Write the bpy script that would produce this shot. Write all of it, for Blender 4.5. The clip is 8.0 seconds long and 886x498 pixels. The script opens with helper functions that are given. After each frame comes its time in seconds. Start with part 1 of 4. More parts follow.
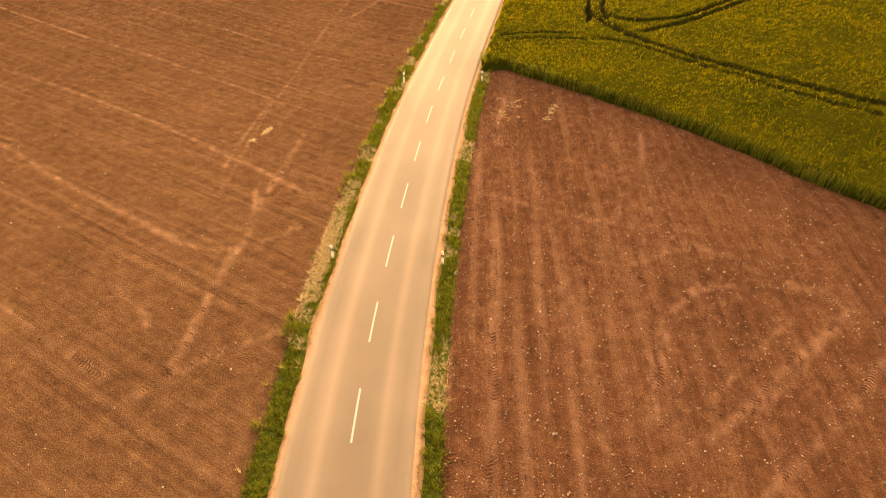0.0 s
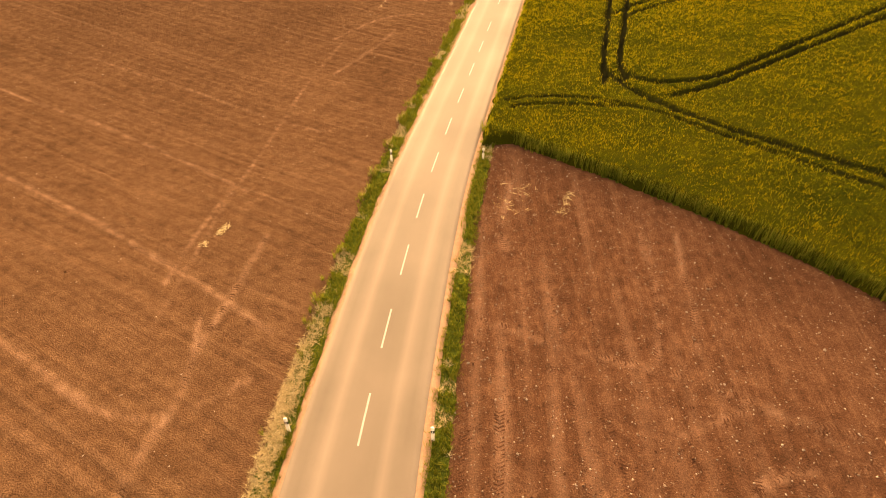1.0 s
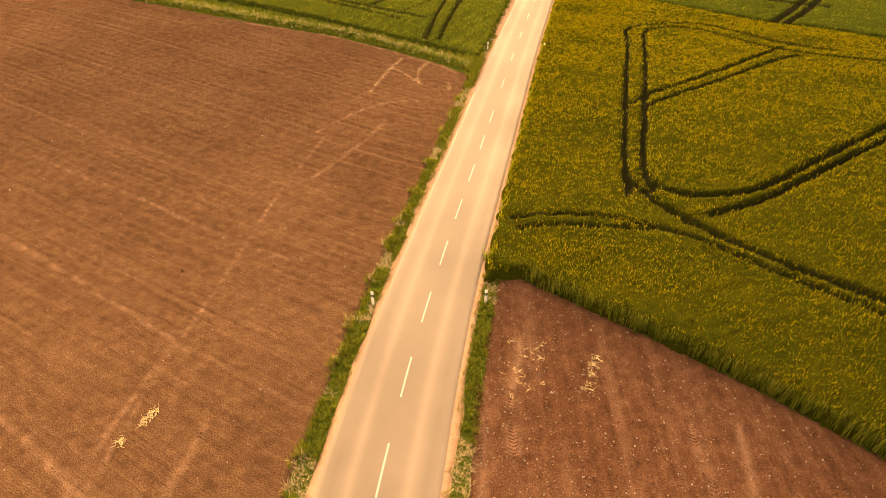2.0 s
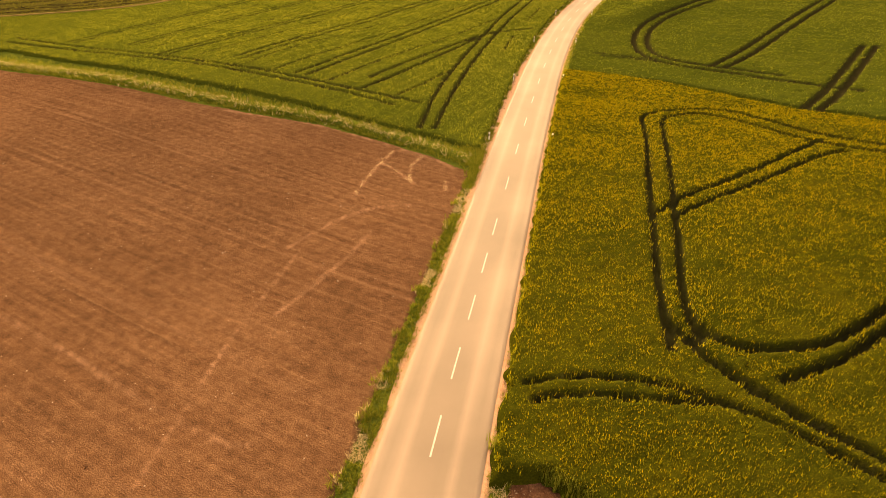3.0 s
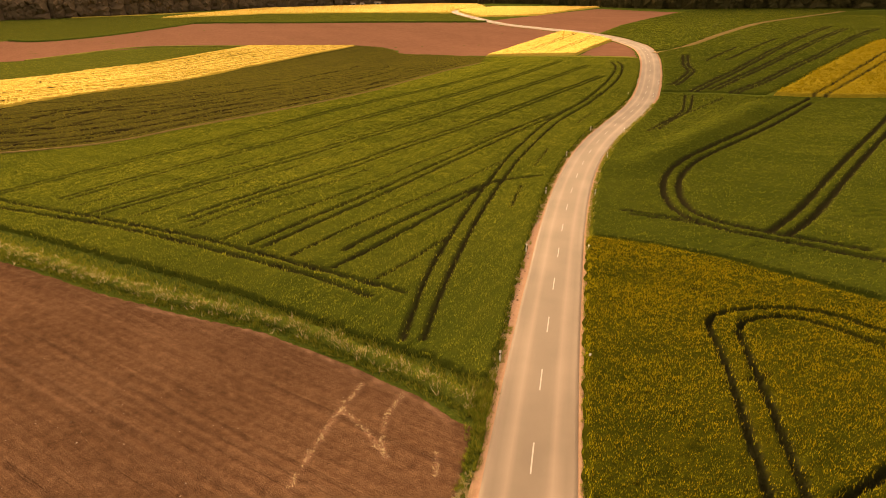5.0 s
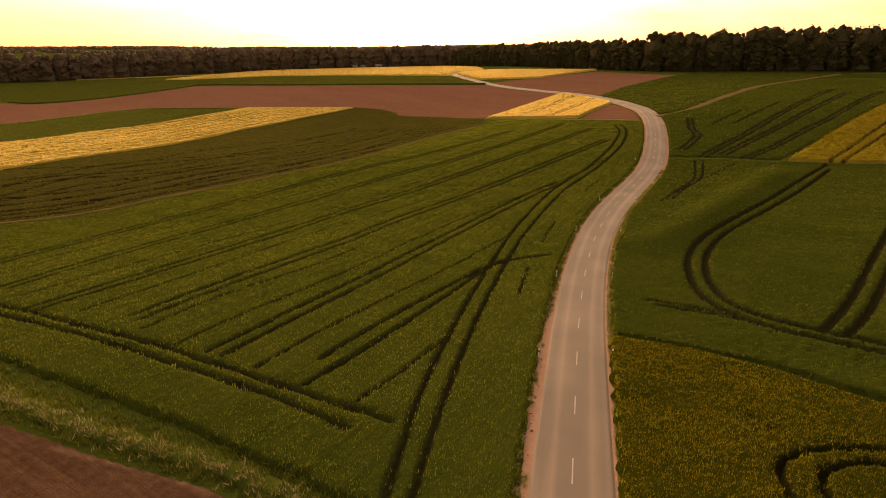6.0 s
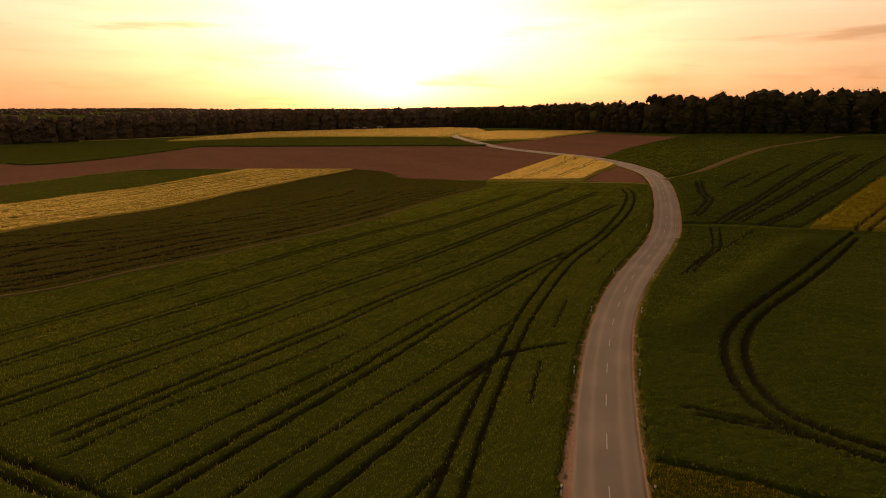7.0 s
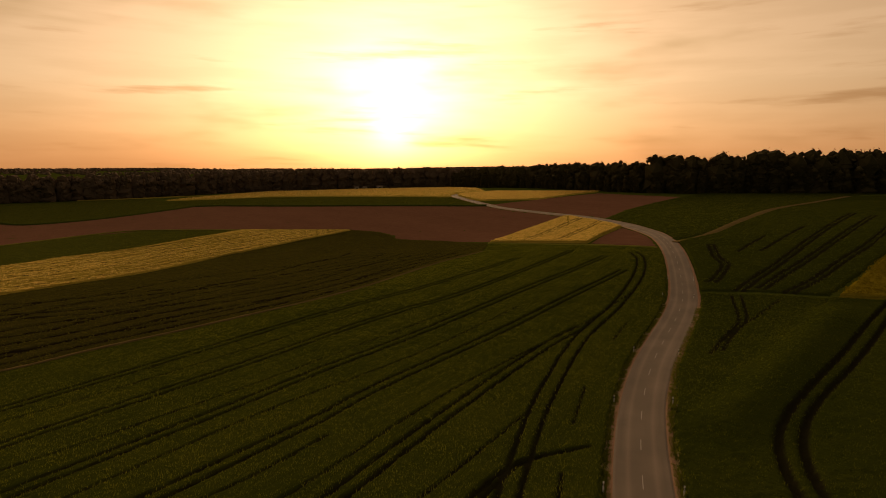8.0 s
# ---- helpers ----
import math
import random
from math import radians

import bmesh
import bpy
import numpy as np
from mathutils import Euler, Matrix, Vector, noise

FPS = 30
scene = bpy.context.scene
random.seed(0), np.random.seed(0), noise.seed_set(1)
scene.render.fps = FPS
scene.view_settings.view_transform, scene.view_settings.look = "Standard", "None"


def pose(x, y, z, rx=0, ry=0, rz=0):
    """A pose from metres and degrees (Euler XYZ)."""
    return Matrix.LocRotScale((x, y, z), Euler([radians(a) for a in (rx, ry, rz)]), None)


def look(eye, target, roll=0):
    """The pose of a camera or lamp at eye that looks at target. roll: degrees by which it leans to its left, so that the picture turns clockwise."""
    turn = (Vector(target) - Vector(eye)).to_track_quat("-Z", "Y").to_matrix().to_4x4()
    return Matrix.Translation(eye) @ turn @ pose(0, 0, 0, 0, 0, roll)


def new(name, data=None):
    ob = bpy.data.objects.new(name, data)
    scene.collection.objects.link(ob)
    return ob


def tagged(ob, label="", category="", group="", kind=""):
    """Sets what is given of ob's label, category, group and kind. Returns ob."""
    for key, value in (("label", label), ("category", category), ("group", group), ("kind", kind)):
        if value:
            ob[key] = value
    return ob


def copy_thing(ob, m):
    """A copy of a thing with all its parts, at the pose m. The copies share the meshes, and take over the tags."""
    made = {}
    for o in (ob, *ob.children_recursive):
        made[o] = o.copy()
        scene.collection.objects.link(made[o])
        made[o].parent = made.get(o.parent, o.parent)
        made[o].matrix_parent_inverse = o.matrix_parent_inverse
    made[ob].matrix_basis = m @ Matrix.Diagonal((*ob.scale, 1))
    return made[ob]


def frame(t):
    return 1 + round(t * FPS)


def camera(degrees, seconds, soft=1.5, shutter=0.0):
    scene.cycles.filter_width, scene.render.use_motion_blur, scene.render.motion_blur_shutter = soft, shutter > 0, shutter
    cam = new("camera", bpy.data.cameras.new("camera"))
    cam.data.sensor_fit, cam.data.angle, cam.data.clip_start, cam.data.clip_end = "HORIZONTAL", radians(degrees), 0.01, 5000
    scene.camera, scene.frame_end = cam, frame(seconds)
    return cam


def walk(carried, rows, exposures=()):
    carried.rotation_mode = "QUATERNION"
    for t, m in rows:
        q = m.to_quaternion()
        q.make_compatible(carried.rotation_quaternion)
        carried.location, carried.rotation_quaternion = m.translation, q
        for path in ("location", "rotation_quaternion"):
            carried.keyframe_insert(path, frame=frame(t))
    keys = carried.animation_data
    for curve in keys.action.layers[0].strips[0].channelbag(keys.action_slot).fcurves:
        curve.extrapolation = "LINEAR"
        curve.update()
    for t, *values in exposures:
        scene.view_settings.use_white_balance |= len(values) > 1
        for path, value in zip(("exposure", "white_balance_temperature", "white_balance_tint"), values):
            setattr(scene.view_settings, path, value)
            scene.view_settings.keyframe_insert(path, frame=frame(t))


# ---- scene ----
import itertools

cam = camera(73.0, 8.0, soft=0.9)
PATH = [
    (0, (0.0, 0.0, 26.973), (0.035, 1.422, 25.566), 0.0),
    (0.5, (0.364, 5.569, 26.396), (0.399, 7.002, 25.001), -0.0),
    (1, (0.723, 11.29, 26.059), (0.759, 12.748, 24.692), 0.0),
    (1.5, (1.084, 17.173, 26.014), (1.12, 18.674, 24.692), 0.1),
    (3, (2.28, 34.877, 25.069), (2.315, 36.538, 23.956), -0.1),
    (3.5, (2.599, 40.719, 24.914), (2.636, 42.432, 23.883), -0.1),
    (4, (2.946, 46.668, 24.891), (2.985, 48.424, 23.934), -0.0),
    (4.5, (3.202, 52.673, 24.924), (3.242, 54.467, 24.041), 0.1),
    (6, (4.018, 70.538, 25.229), (4.061, 72.435, 24.597), 0.1),
    (6.5, (4.413, 76.448, 25.418), (4.454, 78.373, 24.877), 0.2),
    (7, (4.599, 82.384, 25.565), (4.64, 84.333, 25.117), 0.1),
    (7.5, (4.724, 88.186, 25.729), (4.765, 90.154, 25.376), 0.1),
    (8, (4.847, 93.987, 25.946), (4.889, 95.97, 25.688), 0.1),
]

EXPOSURE = [(0, 1.3, 9000, 3), (1.5, 1.37, 9000, 3), (3, 1.4, 9000, 3), (4.5, 1.24, 8800, 4), (5.5, 0.5, 8200, 9), (6, -0.08, 7800, 12), (6.5, -0.9, 7700, 15), (7, -1.3, 7900, 14), (8, -1.96, 8700, 7)]
walk(cam, [(t, look(eye, target, roll)) for t, eye, target, roll in PATH], EXPOSURE)

# ---------------------------------------------------------------- light
SUN_UP, SUN_LEFT = 4.0, 3.4
SKY_SATURATION = 0.8
SKY_GLOW = ((0.0, 8.0, (4.0, 2.9, 2.7)), (1.35, 9.0, (46.0, 29.5, 19.5)), (24.0, 9.0, (40.0, 31.0, 25.0)), (260.0, 6.5, (70.0, 62.0, 52.0)), (1500.0, 4.0, (90.0, 80.0, 60.0)))
world = bpy.data.worlds.new("evening_sky")
scene.world = world
world.use_nodes = True
wn, wl = world.node_tree.nodes, world.node_tree.links
sky = wn.new("ShaderNodeTexSky")
sky.sky_type, sky.sun_disc = "NISHITA", False
sky.sun_elevation, sky.sun_rotation = radians(SUN_UP), radians(-SUN_LEFT)
sky.air_density, sky.dust_density, sky.ozone_density = 1.0, 2.5, 0.6
co = wn.new("ShaderNodeTexCoord")


def sky_noise(flat, size, detail, low, high, shade):
    """Bands of cloud, drawn out along the horizon; shade is what they let through."""
    lie, puff, ramp = wn.new("ShaderNodeMapping"), wn.new("ShaderNodeTexNoise"), wn.new("ShaderNodeValToRGB")
    lie.inputs["Scale"].default_value = (1.0, 1.0, flat)
    lie.inputs["Rotation"].default_value = (0.0, radians(-3.0), 0.0)
    wl.new(co.outputs["Generated"], lie.inputs["Vector"])
    puff.inputs["Scale"].default_value, puff.inputs["Detail"].default_value, puff.inputs["Roughness"].default_value = size, detail, 0.55
    wl.new(lie.outputs["Vector"], puff.inputs["Vector"])
    ramp.color_ramp.interpolation = "EASE"
    ramp.color_ramp.elements[0].position, ramp.color_ramp.elements[0].color = low, (1, 1, 1, 1)
    ramp.color_ramp.elements[1].position, ramp.color_ramp.elements[1].color = high, (*shade, 1)
    wl.new(puff.outputs["Fac"], ramp.inputs["Fac"])
    return ramp.outputs["Color"]


def sky_mix(kind, first, second):
    node = wn.new("ShaderNodeMix")
    node.data_type, node.blend_type = "RGBA", kind
    node.inputs["Factor"].default_value = 1.0
    wl.new(first, node.inputs["A"])
    wl.new(second, node.inputs["B"])
    return node.outputs["Result"]


def sky_way(left, up):
    """How far the eye looks towards a bearing: 1 straight at it, 0 at right angles."""
    dot, clip = wn.new("ShaderNodeVectorMath"), wn.new("ShaderNodeMath")
    dot.operation = "DOT_PRODUCT"
    dot.inputs[1].default_value = (-math.sin(radians(left)) * math.cos(radians(up)), math.cos(radians(left)) * math.cos(radians(up)), math.sin(radians(up)))
    wl.new(co.outputs["Generated"], dot.inputs[0])
    clip.operation, clip.inputs[1].default_value = "MAXIMUM", 0.0
    wl.new(dot.outputs["Value"], clip.inputs[0])
    return clip.outputs[0]


pale = wn.new("ShaderNodeHueSaturation")
pale.inputs["Saturation"].default_value = SKY_SATURATION
pale.inputs["Value"].default_value = 2.0
wl.new(sky.outputs["Color"], pale.inputs["Color"])
# hazy evening air and thin cloud glow round the sun and above it
total = pale.outputs["Color"]
for power, up, colour in SKY_GLOW:
    lobe, tint, plus = wn.new("ShaderNodeMath"), wn.new("ShaderNodeVectorMath"), wn.new("ShaderNodeVectorMath")
    lobe.operation, lobe.inputs[1].default_value = "POWER", power
    wl.new(sky_way(SUN_LEFT, up), lobe.inputs[0])
    tint.operation, tint.inputs[0].default_value = "SCALE", colour
    wl.new(lobe.outputs[0], tint.inputs["Scale"])
    wl.new(total, plus.inputs[0])
    wl.new(tint.outputs[0], plus.inputs[1])
    total = plus.outputs[0]
total = sky_mix("MULTIPLY", total, sky_noise(5.0, 2.2, 4.0, 0.52, 0.74, (0.7, 0.67, 0.58)))
total = sky_mix("MULTIPLY", total, sky_noise(10.0, 3.2, 5.0, 0.57, 0.74, (0.74, 0.66, 0.58)))
total = sky_mix("MULTIPLY", total, sky_noise(9.0, 3.0, 5.0, 0.42, 0.62, (0.93, 0.92, 0.9)))
# the lowest air is thick and reddens what shines through it
rise, low_air = wn.new("ShaderNodeSeparateXYZ"), wn.new("ShaderNodeValToRGB")
wl.new(co.outputs["Generated"], rise.inputs[0])
low_air.color_ramp.elements[0].position, low_air.color_ramp.elements[0].color = 0.0, (0.84, 0.6, 0.4, 1)
low_air.color_ramp.elements[1].position, low_air.color_ramp.elements[1].color = 0.13, (1, 1, 1, 1)
wl.new(rise.outputs["Z"], low_air.inputs["Fac"])
total = sky_mix("MULTIPLY", total, low_air.outputs["Color"])
wl.new(total, wn["Background"].inputs["Color"])
wn["Background"].inputs["Strength"].default_value = 0.056
sun = new("sun", bpy.data.lights.new("sun", "SUN"))
sun.data.energy, sun.data.angle, sun.data.color = 5.0, radians(8.0), (1.0, 0.66, 0.4)
az = radians(SUN_LEFT)
sun.matrix_basis = look((0, 0, 0), (math.sin(az) * math.cos(radians(SUN_UP)), -math.cos(az) * math.cos(radians(SUN_UP)), -math.sin(radians(SUN_UP))))


# ---------------------------------------------------------------- materials
def material(name, colours, scale=1.0, fine=8.0, rough=0.9, bump=0.3, reach=0.05, along=0.0, stretch=1.0, contrast=0.5, island=0.0, big=0.08, lines=0.0, glow=0.0, worn=None, gloss=0.0):
    """Colours from dark to light, mixed by grain, by patches and by large stains; stretch draws the grain out along a heading."""
    m = bpy.data.materials.new(name)
    m.use_nodes = True
    n, l = m.node_tree.nodes, m.node_tree.links
    bsdf = n["Principled BSDF"]
    bsdf.inputs["Roughness"].default_value = rough
    bsdf.inputs["Specular IOR Level"].default_value = gloss
    co = n.new("ShaderNodeTexCoord")
    turn = n.new("ShaderNodeMapping")
    turn.inputs["Rotation"].default_value = (0, 0, -radians(along))
    l.new(co.outputs["Object"], turn.inputs["Vector"])
    draw = n.new("ShaderNodeMapping")
    draw.inputs["Scale"].default_value = (1.0, 1.0 / stretch, 1.0)
    l.new(turn.outputs["Vector"], draw.inputs["Vector"])

    def grain(size, detail, source):
        t = n.new("ShaderNodeTexNoise")
        t.inputs["Scale"].default_value, t.inputs["Detail"].default_value, t.inputs["Roughness"].default_value = size, detail, 0.65
        l.new(source.outputs[0 if source.bl_idname == "ShaderNodeMapping" else "Object"], t.inputs["Vector"])
        return t.outputs["Fac"]

    def calc(op, a, b):
        t = n.new("ShaderNodeMath")
        t.operation = op
        for k, v in enumerate((a, b)):
            if isinstance(v, (int, float)):
                t.inputs[k].default_value = v
            else:
                l.new(v, t.inputs[k])
        return t.outputs[0]

    small, mid, large = grain(fine, 3.0, draw), grain(scale, 4.0, draw), grain(big, 3.0, co)
    total = calc("ADD", calc("MULTIPLY", small, 0.45), calc("ADD", calc("MULTIPLY", mid, 0.35), calc("MULTIPLY", large, 0.2)))
    height = small
    if lines:
        long = n.new("ShaderNodeMapping")
        long.inputs["Scale"].default_value = (1.0, 0.012, 1.0)
        l.new(turn.outputs["Vector"], long.inputs["Vector"])
        drawn = grain(3.0, 4.0, long)
        total = calc("ADD", calc("MULTIPLY", total, 1.0 - lines), calc("MULTIPLY", drawn, lines))
        height = calc("ADD", small, calc("MULTIPLY", drawn, 4.0 * lines))
    if island:
        geo = n.new("ShaderNodeNewGeometry")
        total = calc("ADD", calc("MULTIPLY", total, 1.0 - island), calc("MULTIPLY", geo.outputs["Random Per Island"], island))
    ramp = n.new("ShaderNodeValToRGB")
    lo, hi = 0.5 - contrast / 2, 0.5 + contrast / 2
    while len(ramp.color_ramp.elements) < len(colours):
        ramp.color_ramp.elements.new(0.5)
    for k, c in enumerate(colours):
        e = ramp.color_ramp.elements[k]
        e.position, e.color = lo + (hi - lo) * k / (len(colours) - 1), (*c, 1)
    l.new(total, ramp.inputs["Fac"])
    colour = ramp.outputs["Color"]
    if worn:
        # dust and wear laid down along wheel paths; crop ruts get painted shade too
        wear_shade, over = n.new("ShaderNodeAttribute"), n.new("ShaderNodeMix")
        wear_shade.attribute_name = "wear_shade"
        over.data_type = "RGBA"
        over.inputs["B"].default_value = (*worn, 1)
        l.new(calc("MULTIPLY", wear_shade.outputs["Fac"], calc("MULTIPLY", calc("ADD", small, mid), 0.9)), over.inputs["Factor"])
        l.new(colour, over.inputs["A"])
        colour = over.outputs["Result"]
    l.new(colour, bsdf.inputs["Base Color"])
    if bump:
        b = n.new("ShaderNodeBump")
        b.inputs["Strength"].default_value, b.inputs["Distance"].default_value = bump, reach
        l.new(height, b.inputs["Height"])
        l.new(b.outputs["Normal"], bsdf.inputs["Normal"])
    if glow:
        # thin leaves and petals let light through
        thin, mix = n.new("ShaderNodeBsdfTranslucent"), n.new("ShaderNodeMixShader")
        l.new(ramp.outputs["Color"], thin.inputs["Color"])
        mix.inputs["Fac"].default_value = glow
        l.new(bsdf.outputs["BSDF"], mix.inputs[1])
        l.new(thin.outputs["BSDF"], mix.inputs[2])
        l.new(mix.outputs["Shader"], n["Material Output"].inputs["Surface"])
    return m


ASPHALT = material("worn_asphalt", [(0.144, 0.12, 0.095), (0.2, 0.165, 0.131), (0.256, 0.21, 0.168)], 0.16, 34, 0.76, 0.25, 0.01, 0, 1, 0.5, worn=(0.328, 0.268, 0.216), gloss=0.22)
PAINT = material("road_paint", [(0.4, 0.365, 0.33), (0.62, 0.59, 0.565)], 3, 40, 0.6, 0.1, 0.004)
GRAVEL = material("sandy_shoulder", [(0.25, 0.14, 0.09), (0.44, 0.28, 0.19), (0.56, 0.41, 0.3)], 2, 14, 0.95, 0.6, 0.04)
SOIL = material("ploughed_soil", [(0.057, 0.0308, 0.017), (0.126, 0.069, 0.0388), (0.229, 0.136, 0.079)], 1.6, 15, 0.95, 1.0, 0.1, 58, 1.3, 0.3, lines=0.18, worn=(0.35, 0.213, 0.142))
SOIL_R = material("stony_soil", [(0.0485, 0.0237, 0.0137), (0.12, 0.0575, 0.0335), (0.243, 0.131, 0.079)], 1.6, 15, 0.95, 1.0, 0.1, -3, 1.3, 0.3, lines=0.18, worn=(0.33, 0.195, 0.13), big=0.15)
SOIL_FAR = material("bare_soil", [(0.17, 0.0874, 0.0576), (0.272, 0.144, 0.0945)], 0.05, 0.8, 0.95, 0.6, 0.2, 30, 5)
DRY_BANK = material("dry_bank_grass", [(0.1, 0.08, 0.032), (0.17, 0.132, 0.055), (0.25, 0.195, 0.085)], 0.3, 4, 0.95, 0.8, 0.2)
RAPE_MID = material("rape_past_bloom", [(0.13, 0.112, 0.014), (0.28, 0.23, 0.026), (0.46, 0.37, 0.046)], 0.15, 3.0, 0.95, 1.0, 0.3, 45, 6, 0.4, lines=0.3, worn=(0.05, 0.045, 0.016))
GRASS = material("meadow_grass", [(0.035, 0.055, 0.01), (0.08, 0.11, 0.018), (0.16, 0.17, 0.035)], 0.6, 6, 0.95, 0.9, 0.2)
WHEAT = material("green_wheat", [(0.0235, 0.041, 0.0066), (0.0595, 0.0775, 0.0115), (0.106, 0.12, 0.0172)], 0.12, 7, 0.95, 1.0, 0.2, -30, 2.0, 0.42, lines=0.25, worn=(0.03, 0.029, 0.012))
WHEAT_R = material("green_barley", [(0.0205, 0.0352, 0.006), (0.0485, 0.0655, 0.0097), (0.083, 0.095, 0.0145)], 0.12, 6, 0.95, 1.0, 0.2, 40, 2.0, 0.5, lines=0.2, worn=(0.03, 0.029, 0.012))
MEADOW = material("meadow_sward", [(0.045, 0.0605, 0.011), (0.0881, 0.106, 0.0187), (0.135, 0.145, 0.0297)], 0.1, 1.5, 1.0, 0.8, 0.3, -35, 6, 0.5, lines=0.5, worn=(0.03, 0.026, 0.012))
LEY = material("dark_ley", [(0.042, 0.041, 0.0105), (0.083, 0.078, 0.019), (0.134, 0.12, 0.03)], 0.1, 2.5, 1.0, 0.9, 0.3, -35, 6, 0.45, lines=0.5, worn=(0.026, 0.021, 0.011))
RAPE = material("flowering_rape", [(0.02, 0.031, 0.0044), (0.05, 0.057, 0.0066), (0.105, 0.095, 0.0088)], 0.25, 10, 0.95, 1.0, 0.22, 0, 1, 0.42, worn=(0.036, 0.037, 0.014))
RAPE_LEAF = material("rape_leaves", [(0.068, 0.087, 0.008), (0.15, 0.152, 0.013), (0.285, 0.235, 0.018)], 0.2, 3, 0.8, 0, 0, island=0.35, contrast=0.8, glow=0.72)
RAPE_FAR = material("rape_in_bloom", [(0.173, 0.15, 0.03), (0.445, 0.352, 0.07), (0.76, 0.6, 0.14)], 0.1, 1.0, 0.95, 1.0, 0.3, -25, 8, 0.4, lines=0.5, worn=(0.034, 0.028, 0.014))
STRAW = material("dry_grass", [(0.4, 0.3, 0.15), (0.6, 0.49, 0.28), (0.78, 0.68, 0.45)], 2, 8, 0.9, 0, 0, island=0.4, glow=0.25)
PALE = material("pale_grass", [(0.13, 0.15, 0.03), (0.27, 0.27, 0.06), (0.45, 0.4, 0.13)], 0.5, 5, 0.9, 0.8, 0.15, glow=0.2)
BLADE = material("grass_blades", [(0.08, 0.12, 0.014), (0.19, 0.22, 0.03), (0.36, 0.32, 0.06)], 0.4, 3, 0.8, 0, 0, island=0.4, contrast=0.6, glow=0.4)
MEADOW_LEAF = material("meadow_leaves", [(0.0757, 0.0945, 0.013), (0.139, 0.155, 0.0234), (0.209, 0.216, 0.0364)], 0.1, 3, 0.8, 0, 0, island=0.5, contrast=0.7, glow=0.35)
LEY_LEAF = material("ley_leaves", [(0.068, 0.073, 0.0115), (0.125, 0.125, 0.0214), (0.2, 0.185, 0.035)], 0.1, 3, 0.8, 0, 0, island=0.5, contrast=0.7, glow=0.35)
LEAF = material("crop_leaves", [(0.076, 0.101, 0.0128), (0.148, 0.17, 0.02), (0.235, 0.235, 0.0282)], 0.12, 3, 0.6, 0, 0, island=0.2, contrast=0.8, glow=0.7, gloss=0.2)
BARLEY_LEAF = material("barley_leaves", [(0.056, 0.08, 0.01), (0.108, 0.13, 0.0152), (0.17, 0.178, 0.0218)], 0.12, 3, 0.6, 0, 0, island=0.35, contrast=0.7, glow=0.7, gloss=0.2)
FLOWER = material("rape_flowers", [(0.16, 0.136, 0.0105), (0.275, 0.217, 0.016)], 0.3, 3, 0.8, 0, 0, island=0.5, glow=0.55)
# far petals have the low sun's backlight put into their colour
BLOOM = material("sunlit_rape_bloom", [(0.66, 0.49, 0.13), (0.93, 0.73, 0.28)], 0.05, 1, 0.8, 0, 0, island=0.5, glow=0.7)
BARK = material("bark", [(0.04, 0.03, 0.022), (0.09, 0.07, 0.05)], 2, 10, 0.95, 0.5, 0.03)
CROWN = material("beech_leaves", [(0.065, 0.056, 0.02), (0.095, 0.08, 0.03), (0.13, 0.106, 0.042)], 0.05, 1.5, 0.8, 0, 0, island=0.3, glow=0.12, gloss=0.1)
# far-wood leaves are made paler and browner to stand for haze
CROWN_FAR = material("haze_toned_leaves", [(0.17, 0.117, 0.072), (0.21, 0.147, 0.092), (0.25, 0.178, 0.112)], 0.02, 0.5, 0.8, 0, 0, island=0.1, glow=0.2, gloss=0.1)
POST_WHITE = material("white_plastic", [(0.8, 0.79, 0.77), (0.88, 0.87, 0.85)], 3, 20, 0.5, 0, glow=0.4)
POST_BLACK = material("black_band", [(0.012, 0.012, 0.012), (0.03, 0.03, 0.03)], 3, 20, 0.5, 0)
STONE = material("field_stones", [(0.196, 0.118, 0.0767), (0.314, 0.23, 0.167), (0.432, 0.362, 0.292)], 3, 20, 0.9, 0, 0, island=0.6)

# ---------------------------------------------------------------- terrain
HILLS_NEAR = [(-25, 10, 3.48), (-25, 50, -2.59), (-25, 90, 0.21), (-25, 130, 4.18), (5, 10, -0.65), (5, 50, -0.19), (5, 90, -2.22), (5, 130, -0.25),
              (30, 10, -3.15), (30, 50, 1.19), (30, 90, -0.28), (30, 130, -1.85)]
HILLS_MID = [(50, 180, 50, 0.09), (20, 170, 50, -2.86), (100, 220, 50, -6.62), (60, 260, 50, 1.66), (-60, 140, 50, -4.63), (60, 120, 50, -0.88),
             (-40, 330, 90, -4.7), (40, 400, 90, -2.55), (130, 330, 90, 1.68), (-120, 200, 90, 0.55), (200, 380, 90, 3.84)]
HILLS_FAR = [(-50, 460, 180, -7.78), (30, 620, 180, 7.34), (280, 560, 180, -0.99), (-310, 560, 180, -9.29), (450, 700, 180, 8.34), (-300, 300, 180, 0.4),
             (-1500, 3300, 700, 26), (-300, 3500, 800, 20), (900, 3300, 800, 24), (2300, 3000, 800, 26), (-2800, 2800, 700, 22)]
HILLS = [(x, y, 35, h) for x, y, h in HILLS_NEAR] + HILLS_MID + HILLS_FAR


